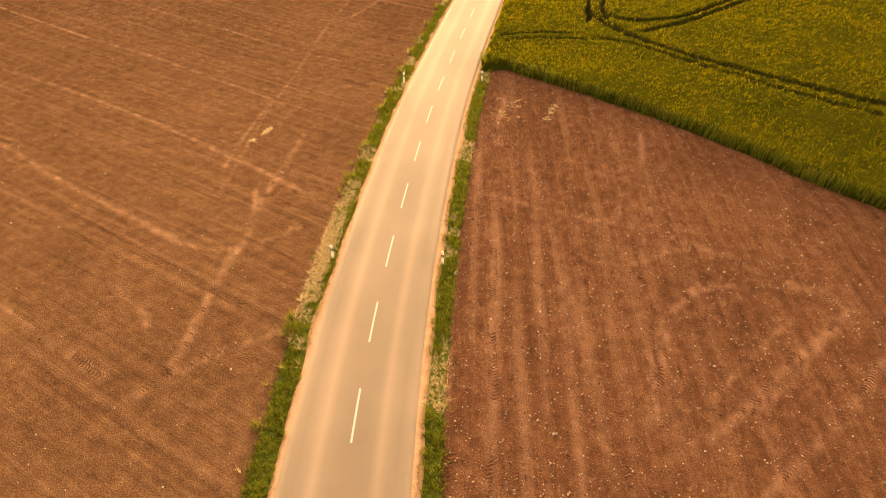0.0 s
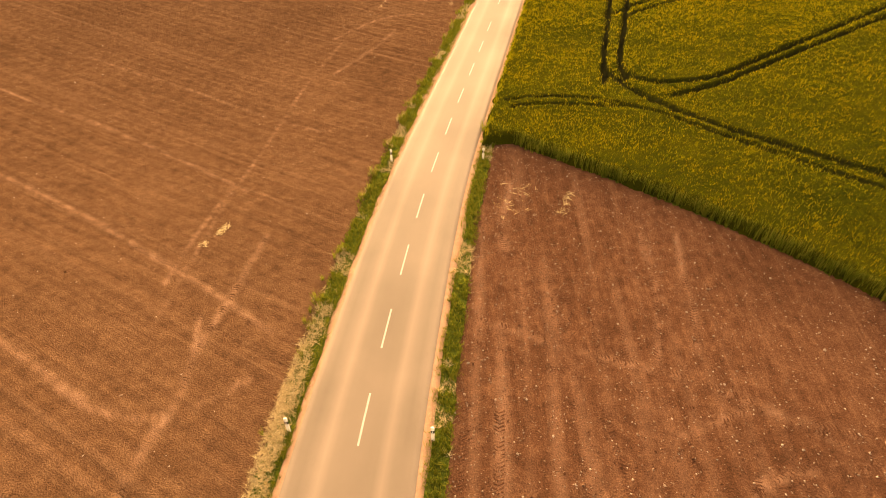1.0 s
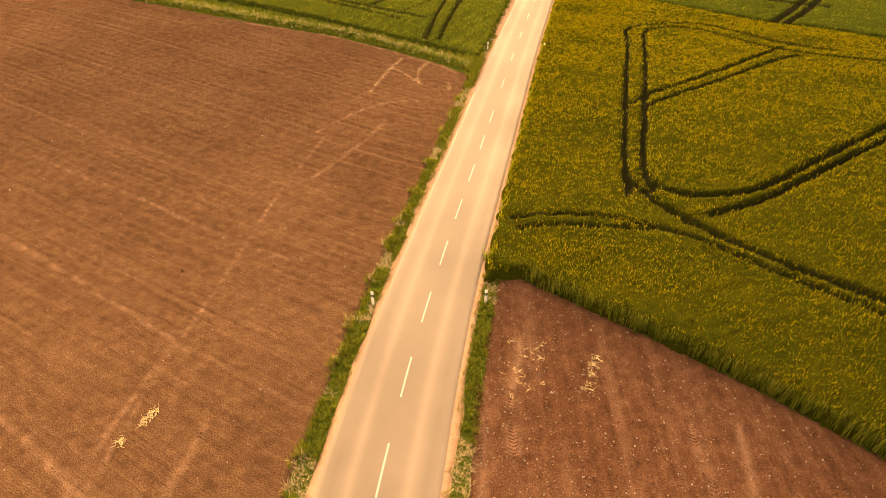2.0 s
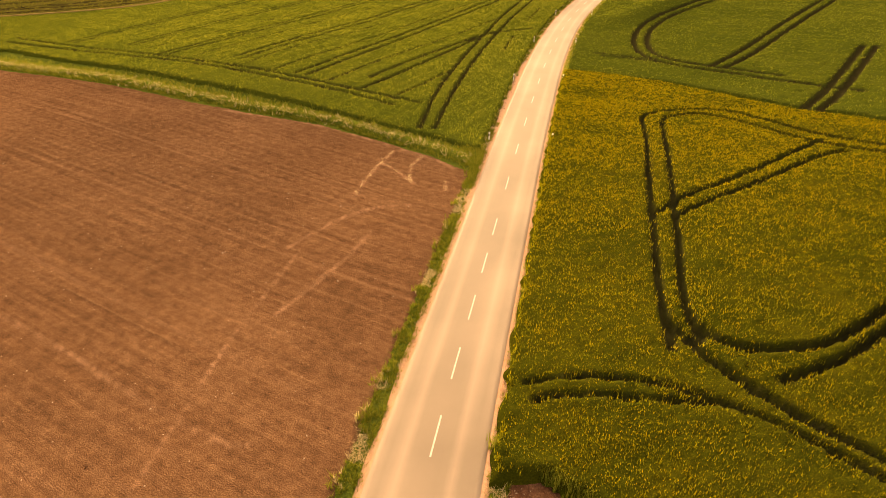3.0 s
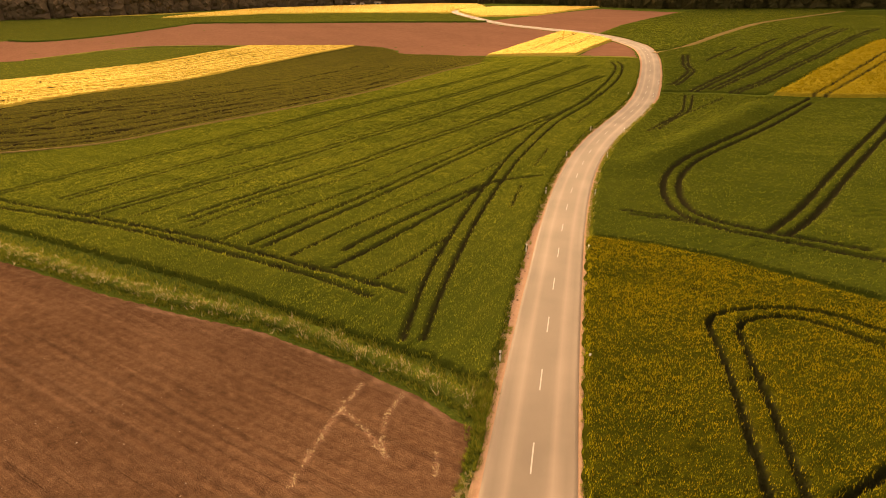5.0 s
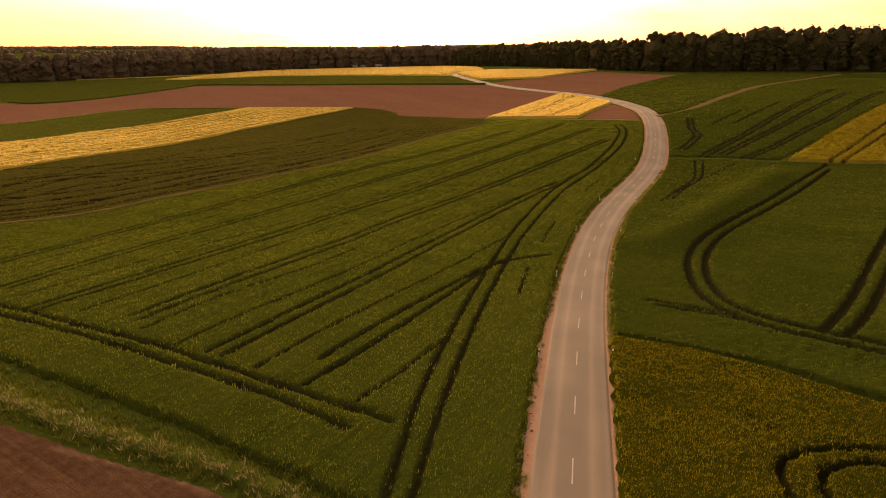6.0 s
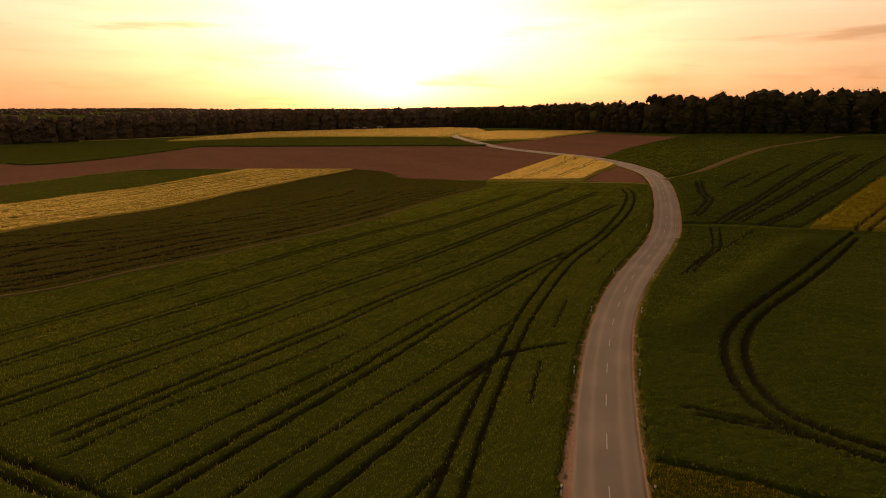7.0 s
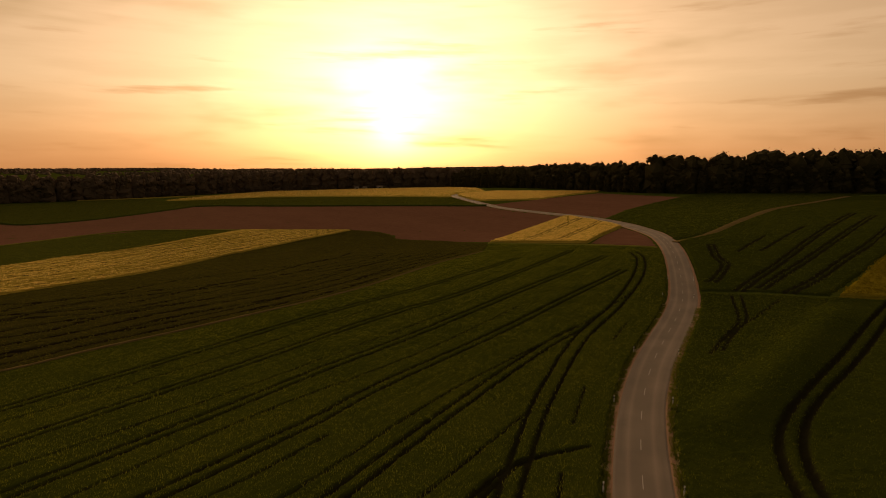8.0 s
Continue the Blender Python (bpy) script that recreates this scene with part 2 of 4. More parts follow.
def ground(x, y):
    """Height of the land."""
    x, y = np.asarray(x, float), np.asarray(y, float)
    z = 2.42 + 7.14 * np.tanh(x / 400) - 1.41 * np.tanh(y / 400)
    for hx, hy, r, h in HILLS:
        z = z + h * np.exp(-((x - hx) ** 2 + (y - hy) ** 2) / (2 * r * r))
    # a grown-over bank between the two barley fields
    far, off = (x - 33) * 0.677 + (y - 159) * 0.736, (x - 33) * 0.736 - (y - 159) * 0.677
    ends = np.clip((far - 2) / 14, 0, 1) * np.clip((92 - far) / 14, 0, 1)
    return z + 1.1 * ends * np.exp(-((off - 3.5) / 3.8) ** 2)


def smooth(points, step):
    """A Catmull-Rom line through points, cut at even steps."""
    p = np.array(points, float)
    p = np.vstack([2 * p[0] - p[1], p, 2 * p[-1] - p[-2]])
    out = []
    for a, b, c, d in zip(p, p[1:], p[2:], p[3:]):
        for u in np.linspace(0, 1, 24, endpoint=False):
            out.append(0.5 * (2 * b + (c - a) * u + (2 * a - 5 * b + 4 * c - d) * u ** 2 + (3 * b - a - 3 * c + d) * u ** 3))
    out = np.array(out + [p[-2]])
    s = np.r_[0, np.cumsum(np.hypot(*np.diff(out, axis=0).T))]
    k = np.arange(0, s[-1], step)
    return np.stack([np.interp(k, s, out[:, 0]), np.interp(k, s, out[:, 1])], 1)


ROAD = smooth([(-7.5, -90), (-5.9, -40), (-4.9, -10), (-4.05, 10.9), (-3.2, 22.4), (-1.7, 34.3), (0.2, 46.2), (2.65, 57.9), (5.4, 69.6), (8.2, 81.4), (12.4, 99), (16.9, 116.8),
               (21.6, 134.7), (26.9, 152.5), (33, 169.7), (40.4, 186.5), (48.6, 202), (57.2, 217.5), (65, 233), (72, 250), (80, 272), (86.5, 292), (92, 312), (96, 332),
               (97.5, 352), (98, 372), (97, 392), (94.5, 415), (90, 436), (84, 452), (73, 478), (59, 508), (50, 533), (40, 571), (33, 602), (27.5, 635), (28, 655), (35, 669), (50, 678), (75, 690)], 1.0)
ROAD_DIR = np.gradient(ROAD, axis=0)
ROAD_DIR /= np.hypot(*ROAD_DIR.T)[:, None]
ROAD_S = np.arange(len(ROAD), dtype=float)


def road_at(s, off):
    """The plan point s metres along the road and off metres to the right of its centre."""
    p = np.stack([np.interp(s, ROAD_S, ROAD[:, k]) for k in (0, 1)], -1)
    d = np.stack([np.interp(s, ROAD_S, ROAD_DIR[:, k]) for k in (0, 1)], -1)
    return p + np.stack([d[..., 1], -d[..., 0]], -1) * np.asarray(off)[..., None]


def road_side(x, y):
    """Metres to the right of the road's centre line, negative to the left."""
    best, sign = np.full(x.shape, 1e9), np.ones(x.shape)
    for (ax, ay), (bx, by) in zip(ROAD[::6], ROAD[6::6]):
        dx, dy = bx - ax, by - ay
        u = np.clip(((x - ax) * dx + (y - ay) * dy) / (dx * dx + dy * dy), 0, 1)
        ex, ey = x - ax - u * dx, y - ay - u * dy
        d = np.hypot(ex, ey)
        near = d < best
        best, sign = np.where(near, d, best), np.where(near, np.where(dx * ey - dy * ex < 0, 1.0, -1.0), sign)
    return best * sign


def line_distance(x, y, line):
    best = np.full(x.shape, 1e9)
    for (ax, ay), (bx, by) in zip(line, line[1:]):
        dx, dy = bx - ax, by - ay
        u = np.clip(((x - ax) * dx + (y - ay) * dy) / max(dx * dx + dy * dy, 1e-9), 0, 1)
        best = np.minimum(best, np.hypot(x - ax - u * dx, y - ay - u * dy))
    return best


def inside(x, y, poly):
    """Metres inside a polygon, negative outside it."""
    odd = np.zeros(x.shape, bool)
    for (ax, ay), (bx, by) in zip(poly, poly[1:] + poly[:1]):
        cut = (ay > y) != (by > y)
        odd ^= cut & (x < (bx - ax) * (y - ay) / (by - ay if by != ay else 1e-9) + ax)
    return np.where(odd, 1, -1) * line_distance(x, y, poly + poly[:1])


def waves(x, y, size, seed=0):
    """Smooth uneven relief between about -1 and 1."""
    r = np.random.RandomState(seed)
    z = 0
    for k in range(7):
        a, p, f = r.uniform(0, 6.28), r.uniform(0, 6.28), r.uniform(0.6, 1.8) * 6.28 / size
        z = z + np.sin(f * (x * math.cos(a) + y * math.sin(a)) + p)
    return z / 4


def mesh_from(name, verts, faces, mats, smooth_faces=True, index=None):
    me = bpy.data.meshes.new(name)
    verts, faces = np.asarray(verts, np.float32), np.asarray(faces, np.int32)
    k = faces.shape[1]
    me.vertices.add(len(verts))
    me.vertices.foreach_set("co", verts.ravel())
    me.loops.add(faces.size)
    me.loops.foreach_set("vertex_index", faces.ravel())
    me.polygons.add(len(faces))
    me.polygons.foreach_set("loop_start", np.arange(0, faces.size, k, dtype=np.int32))
    me.polygons.foreach_set("loop_total", np.full(len(faces), k, np.int32))
    for m in mats:
        me.materials.append(m)
    if index is not None:
        me.polygons.foreach_set("material_index", np.asarray(index, np.int32))
    me.polygons.foreach_set("use_smooth", np.full(len(faces), smooth_faces))
    me.update(calc_edges=True)
    me.validate()
    return me


def wear_shade_of(me, values):
    me.attributes.new("wear_shade", "FLOAT", "POINT").data.foreach_set("value", np.asarray(values, np.float32))


def grid_faces(keep):
    """Quads of a grid whose four corners are kept, and the new numbers of its used points."""
    r, c = keep.shape
    n = np.arange(r * c).reshape(r, c)
    ok = keep[:-1, :-1] | keep[1:, :-1] | keep[:-1, 1:] | keep[1:, 1:]
    q = np.stack([n[:-1, :-1][ok], n[:-1, 1:][ok], n[1:, 1:][ok], n[1:, :-1][ok]], 1)
    used = np.unique(q)
    to = np.zeros(r * c, int)
    to[used] = np.arange(len(used))
    return to[q], used


def child(name, me, parent, label="", kind=""):
    ob = new(name, me)
    ob.parent = parent
    return tagged(ob, label, kind=kind)


def harrow(u, every, deep):
    """Narrow grooves at even steps across a field."""
    k = np.abs(np.mod(u + 0.3 * np.sin(u * 0.7), every) - every / 2)
    return -deep * np.exp(-(k / 0.18) ** 2) + 0.6 * deep * np.exp(-((k - 0.45) / 0.2) ** 2)


def crests(u, v, every):
    """Pale dust on the ridges that the harrow drew up."""
    k = np.abs(np.mod(u + 0.3 * np.sin(u * 0.7), every) - every / 2)
    return np.exp(-((k - 0.45) / 0.12) ** 2) * np.clip(0.03 + 0.2 * waves(u, v * 0.06, 5, 17), 0, 0.35)


def pair(line, gauge=1.8):
    """The two wheel tracks of a tractor along a line."""
    p = np.array(line, float)
    d = np.gradient(p, axis=0)
    d /= np.hypot(*d.T)[:, None]
    nrm = np.stack([d[:, 1], -d[:, 0]], 1) * gauge / 2
    return [[tuple(q) for q in p + nrm], [tuple(q) for q in p - nrm]]


def field(name, label, category, kind, poly, mat, lift, side=0, gap=4.0, step=1.0, along=0.0, stretch=1.0, tracks=(), wide=0.24, rough=0.05, relief=None, marks=(), dust=None, edge=0.0):
    """A field as a sheet that stands lift above the land inside its outline and dips under the land outside it and in its wheel tracks."""
    a = radians(along)
    ca, sa = math.cos(a), math.sin(a)
    p = np.array(poly)
    u, v = p[:, 0] * ca + p[:, 1] * sa, -p[:, 0] * sa + p[:, 1] * ca
    us, vs = np.arange(u.min() - step, u.max() + 2 * step, step), np.arange(v.min() - step, v.max() + 2 * step, step * stretch)
    U, V = np.meshgrid(us, vs)
    r = np.random.RandomState(len(name) + len(us))
    U, V = U + r.uniform(-0.2, 0.2, U.shape) * step, V + r.uniform(-0.2, 0.2, U.shape) * step
    X, Y = U * ca - V * sa, U * sa + V * ca
    d = inside(X, Y, poly)
    if side:
        d = np.minimum(d, road_side(X, Y) * side - gap)
    d = d + 0.22 * waves(X, Y, 3.0, 5) * (lift > 0.2)
    keep = d > -1.2 * step
    soft = max(0.12, 0.5 * step, edge)
    h = np.clip(d / soft + 0.5, 0, 1)
    z = lift * (1 + 0.05 * waves(X, Y, 9, 1) + 0.025 * waves(X, Y, 2.2, 2)) + r.normal(0, rough, U.shape)
    if relief is not None:
        z = z + relief(U, V)
    bare = np.zeros(X.shape)
    rut = np.ones(X.shape)
    for line in tracks:
        slim = line[0] == "thin"
        line = np.array(line[1:] if slim else line)
        t = line_distance(X, Y, smooth(line, 2.0)) + 0.08 * waves(X, Y, 4.0, 3)
        w = max(0.13 if slim else wide, 0.4 * step)
        rut = rut * np.clip((t - w) / 0.14 + 0.35, 0, 1)
        # dark track soil, widened to paint the shade on the rut walls
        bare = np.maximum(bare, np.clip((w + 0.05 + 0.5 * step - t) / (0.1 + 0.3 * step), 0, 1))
    floor = 0.03 + 0.05 * lift * (lift > 0.3)
    z = floor + (z - floor) * rut
    z = ground(X, Y) + np.where(h > 0, -0.12 + (z + 0.12) * h, -0.3)
    faces, used = grid_faces(keep)
    me = mesh_from(name, np.stack([X, Y, z], -1).reshape(-1, 3)[used], faces, [mat])
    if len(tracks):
        wear_shade_of(me, 1.2 * bare.ravel()[used])
    if marks:
        w = dust(U, V) if dust else np.zeros(X.shape)
        for line, half in marks:
            w = np.maximum(w, np.exp(-(line_distance(X, Y, smooth(line, 1.0)) / (0.8 * half)) ** 2) * np.clip(0.4 + 0.32 * waves(X, Y, 1.7, 9) + 0.2 * waves(X, Y, 7, 19), 0.08, 0.95))
        wear_shade_of(me, w.ravel()[used])
    return tagged(new(name, me), label, category, kind=kind)


# ---------------------------------------------------------------- ground sheet
def spread(a, b, step, far, grow):
    core = list(np.arange(a, b, step))
    up, d = [], step
    while (up[-1] if up else b) < far:
        up.append((up[-1] if up else b) + d)
        d *= grow
    down, d = [], step
    while (down[-1] if down else a) > -far:
        down.append((down[-1] if down else a) - d)
        d *= grow
    return np.array(down[::-1] + core + up)


GX, GY = np.meshgrid(spread(-110, 160, 3.5, 4200, 1.14), spread(-60, 300, 3.5, 4600, 1.1))
f, used = grid_faces(np.ones(GX.shape, bool))
tagged(new("ground", mesh_from("ground", np.stack([GX, GY, ground(GX, GY)], -1).reshape(-1, 3)[used], f, [GRASS])), "rolling meadow ground with rough grass", "ground", kind="structure")

# ---------------------------------------------------------------- road
def ribbon(name, s0, s1, offs, lifts, mat, step=1.0):
    s = np.arange(s0, s1 + 1e-6, step)
    v = []
    for o, h in zip(offs, lifts):
        o = o(s) if callable(o) else np.full(len(s), o)
        q = road_at(s, o)
        v.append(np.c_[q, ground(q[:, 0], q[:, 1]) + h])
    v = np.stack(v, 1)
    fs, us = grid_faces(np.ones(v.shape[:2], bool))
    return mesh_from(name, v.reshape(-1, 3)[us], fs, [mat])


LAST = len(ROAD) - 2
wider = lambda s: 0.5 * np.clip((s - 266) / 28, 0, 1)
OFFS = [-2.95, -2.9, -2.6, -2.2, -1.8, -1.4, -1.0, -0.6, -0.2, 0.2, 0.6, 1.0, 1.4, 1.8, 2.2, 2.6, 2.9, 2.95]
ACROSS = [o if o < 1.5 else (lambda s, o=o: o + wider(s) * (o - 1.4) / 1.55) for o in OFFS]
road = tagged(new("road", ribbon("road", 0, LAST, ACROSS, [0.04] + [0.17 - 0.0038 * o * o for o in OFFS[1:-1]] + [0.04], ASPHALT)), "narrow grey asphalt country road, worn and sun-bleached", "road", kind="structure")
rs, ro = np.repeat(np.arange(0, LAST + 1e-6, 1.0), len(OFFS)), np.tile(OFFS, LAST + 1)
wear_shade_of(road.data, np.clip(0.75 * np.exp(-((np.abs(ro) - 1.45) / 0.35) ** 2) + 1.0 * np.exp(-((np.abs(ro) - 2.95) / 0.3) ** 2) + 0.3 * waves(rs, ro * 3, 20, 12), 0, 1))
shoulder_edge = lambda s: 3.28 + 0.22 * np.clip((s - 180) / 15, 0, 1) + 0.12 * waves(s, s * 0.3, 7, 4)
child("shoulder", ribbon("shoulder", 0, LAST, [lambda s: 2.8 + wider(s), lambda s: 2.98 + wider(s), lambda s: shoulder_edge(s) + wider(s), lambda s: shoulder_edge(s) + wider(s) + 0.2], [0.06, 0.115, 0.08, -0.1], GRAVEL, 0.5), road, "sandy gravel shoulder")
left_edge = lambda s: -shoulder_edge(s + 40) - 0.45 * np.exp(-((s - 214) / 15) ** 4)
child("shoulder", ribbon("shoulder", 0, LAST, [lambda s: left_edge(s) - 0.1, lambda s: left_edge(s) + 0.12, -2.9], [-0.1, 0.08, 0.12], GRAVEL, 0.5), road, "sandy gravel shoulder")
S_FIRST = float(ROAD_S[np.argmin(np.hypot(ROAD[:, 0] + 3.71, ROAD[:, 1] - 16.47))])
ends = [S_FIRST - 0.5 + 6.0 * k for k in range(-6, 12)]
ends += [ends[-1] + 9.1 * k for k in range(1, 30)]
for e in ends:
    child("lane_mark", ribbon("lane_mark", e - 3.0, e, [-0.05, 0.05], [0.176, 0.176], PAINT, 0.75), road)

# ---------------------------------------------------------------- fields
MARKS_LEFT = [
    ([(-41.6, 54.6), (-32.0, 49.3), (-23.3, 43.8), (-15.6, 38.2), (-11.6, 35.3), (-7.8, 32.2)], 0.22), ([(-33.7, 40.0), (-27.0, 35.0), (-21.4, 31.2), (-18.5, 29.3), (-15.8, 27.5)], 0.24),
    ([(-49.9, 70.7), (-38.1, 63.3), (-28.0, 57.5), (-18.9, 51.3), (-12.4, 46.6)], 0.18), ([(-35.2, 72.2), (-24.1, 65.6), (-10.3, 56.9), (-7.2, 56.3)], 0.15), ([(-15.5, 36.6), (-15.0, 41.9), (-14.0, 48.1)], 0.16),
    ([(-12.0, 27.6), (-11.9, 31.7), (-11.1, 36.1), (-10.3, 41.9)], 0.25), ([(-24.0, 22.0), (-20.5, 19.7), (-17.2, 17.4), (-15.8, 16.8)], 0.22), ([(-14.4, 15.9), (-13.3, 18.2), (-13.0, 21.2), (-12.5, 26.7)], 0.28),
    ([(-14.9, 15.7), (-13.5, 17.0), (-11.5, 18.5), (-8.3, 20.2)], 0.2),
    ([(-19.4, 29.8), (-18.0, 28.8), (-16.3, 27.7), (-14.5, 27.1), (-13.0, 27.0), (-11.3, 27.5), (-9.9, 28.4), (-8.5, 29.6)], 0.2), ([(-12.5, 33.6), (-11.9, 29.8), (-12.1, 27.1), (-12.9, 22.8), (-13.0, 18.7)], 0.22),
    ([(-8.9, 76.2), (-11.4, 65.2), (-12.9, 53.8), (-13.9, 46.7), (-14.5, 40.1), (-14.9, 32.4)], 0.1), ([(-18.8, 23.9), (-17.1, 22.4), (-15.7, 21.1), (-15.4, 19.9)], 0.26), ([(-18.9, 18.7), (-16.8, 17.4), (-15.5, 16.7)], 0.24)]
MARKS_CORNER = [([(-2.0, 96.9), (-3.2, 93.9), (-4.0, 91.6), (-4.8, 88.5), (-5.4, 86.4)], 0.3), ([(-3.2, 93.9), (-2.1, 92.9), (-1.0, 91.4), (0.4, 89.1)], 0.26), ([(1.3, 95.8), (0.3, 93.6), (-0.0, 91.6), (0.2, 89.3)], 0.26), ([(3.8, 89.4), (3.6, 87.3)], 0.24),
                ([(-24, 108.2), (-11.2, 103.9), (-3.9, 99.5), (2.1, 95.3), (4.8, 92.4)], 0.3), ([(-10, 77), (-6, 82), (-3, 84), (1, 84.5)], 0.2), ([(-9, 68), (-5, 75), (-3, 80)], 0.2)]
MARKS_RIGHT = [
    ([(12.6, 25.8), (16.5, 27.2), (19.0, 26.1), (21.6, 24.0), (24.3, 22.1), (25.8, 20.7)], 0.25), ([(13.2, 13.7), (16.6, 16.1), (19.7, 18.4), (23.3, 21.0)], 0.3), ([(10.4, 14.6), (11.9, 17.5), (13.7, 21.4), (16.5, 24.5)], 0.3),
    ([(14.8, 10.9), (18.8, 13.7), (22.1, 16.2), (24.6, 18.6)], 0.28), ([(3.9, 27.2), (3.2, 20.8), (2.9, 15.8), (2.1, 11.0)], 0.3), ([(14.6, 40.8), (14.3, 37.0), (13.7, 33.5), (12.6, 29.9)], 0.25),
    ([(17.0, 40.7), (16.3, 37.0), (16.0, 34.5), (15.1, 30.8)], 0.28), ([(3.1, 33.6), (6.0, 32.3), (8.2, 31.2), (13.5, 29.3), (18.4, 26.8), (22.2, 25.2)], 0.28), ([(6.8, 47.6), (5.8, 43.4), (5.3, 38.9)], 0.4),
    ([(10.9, 14.7), (12.0, 19.2), (14.3, 22.4), (17.0, 23.8), (19.0, 24.0), (22.6, 23.7), (24.3, 21.9)], 0.22), ([(13.9, 16.8), (15.1, 20.3), (16.4, 22.1), (18.3, 23.0)], 0.2), ([(15.0, 14.7), (18.3, 16.8), (22.9, 20.6), (24.8, 22.2)], 0.26), ([(14.3, 16.1), (16.7, 18.2), (20.8, 21.3)], 0.2), ([(19.9, 14.6), (22.6, 16.7), (24.7, 18.6)], 0.24)]
field("ploughed_field", "reddish brown ploughed field with harrow lines", "field", "structure",
      [(-60, -30), (80, -30), (80, 60), (5.3, 92.6), (2.4, 95.7), (-3.7, 99.9), (-11.2, 104.3), (-19.4, 107), (-29.5, 111.2), (-38.9, 116.4), (-49.5, 122), (-61, 127.7), (-90, 143), (-90, 20)],
      SOIL, 0.08, -1, 4.2, 0.27, 58, 1.2, marks=MARKS_LEFT + MARKS_CORNER, rough=0.006, dust=lambda u, v: crests(u, v, 2.9), relief=lambda u, v: harrow(u, 2.9, 0.03) * (0.6 + 0.5 * waves(u, v * 0.1, 8, 7)) + harrow(u + 0.8, 1.1, 0.018) + 0.006 * waves(u, v * 0.05, 0.9, 8))
field("ploughed_field", "reddish brown stony ploughed field beside the rape", "field", "structure",
      [(80, -30), (60, 5), (31.4, 30.4), (28, 33.7), (23.8, 38.4), (18.7, 43.6), (12.5, 49.2), (8, 53), (5, 56), (-40, -30)], SOIL_R, 0.08, 1, 4.2, 0.22, -3, 1.6, marks=MARKS_RIGHT, dust=lambda u, v: np.clip(0.35 * waves(u, v * 0.05, 1.6, 27), 0, 0.5) * np.clip(1.3 - u / 16, 0, 1), rough=0.009, relief=lambda u, v: 0.009 * waves(u, v * 0.05, 0.9, 8))
R2_TRACKS = [
    [(17.0, 62), (18.6, 69), (20.3, 75.3), (21.6, 80.0), (23.5, 86.7), (26.4, 96.8), (27.6, 101.5), (28.1, 104.4), (30.2, 106.6), (35.6, 107.0), (39.5, 105.2), (42.2, 100.5), (44.9, 95.5), (50, 90)],
    [(19.0, 62.5), (19.9, 68), (21.8, 74), (23.0, 78), (24.4, 82.5), (26.6, 89.9), (28.5, 96.6), (29.7, 101.3), (30.7, 104), (32.7, 105.1), (36.1, 104.9), (39.0, 101.2), (42.1, 95.4), (45.2, 91.5), (52, 86)],
    [(22.0, 79.9), (25.6, 82.8), (30.6, 85.4), (35.9, 88.7), (40.1, 91.4), (44.1, 93.8)], [(23.8, 79.3), (27.0, 81.4), (30.8, 83.4), (35.7, 86.2), (39.6, 88.5), (42.5, 90), (45.3, 90.4)],
    ["thin", (7.6, 59.6), (10.5, 59.9), (14.6, 59.3), (17.1, 58.1), (19.8, 56.2), (23.5, 52.3), (27.7, 48.2), (30.5, 45.4), (45, 33)], ["thin", (7.9, 58.2), (10.3, 58.5), (14.3, 57.8), (18.3, 57.2), (21.5, 54.6)],
    [(17.8, 64.7), (18.8, 60.9), (20.9, 57.4), (23.8, 53.7), (26.9, 50.6), (31.2, 47), (46, 35)],
    [(19.3, 64.5), (20.5, 62.0), (23.7, 61.3), (27.3, 62.0), (34.0, 65.9), (46.9, 73.5), (60, 81)], [(22.2, 58.8), (26.7, 60.3), (33.1, 64.0), (45.4, 70.9), (60, 79)],
    ["thin", (27.2, 95.4), (28.4, 95.8), (30.8, 96.6)], ["thin", (17.8, 93.8), (18.6, 94.3)], ["thin", (30, 111.8), (30.7, 109.5)], ["thin", (33, 111.4), (33.3, 109.7)]]
R2_POLY = [(8, 53.2), (12.5, 49.4), (18.7, 43.9), (23.8, 38.7), (28, 33.9), (31.4, 30.7), (60, 5.3), (100, 38), (70, 77), (52, 100), (47.5, 104.5), (41.5, 113.3), (36.5, 120), (30.6, 125), (22, 129), (10, 127), (-6, 53)]
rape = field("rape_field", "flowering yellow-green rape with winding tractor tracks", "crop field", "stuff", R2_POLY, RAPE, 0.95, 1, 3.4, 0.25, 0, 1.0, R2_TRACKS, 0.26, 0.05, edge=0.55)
L2_POLY = [(7.3, 97.4), (2.5, 100.8), (-5, 105.2), (-15.6, 111), (-32, 119), (-54.5, 131.8), (-69.7, 141.8), (-110, 160), (-100, 166), (-66, 181), (-52, 199), (-38, 217), (-14.5, 251), (9, 303), (26, 328), (31, 356), (57.6, 325.4), (83, 301), (150, 260), (120, 150)]
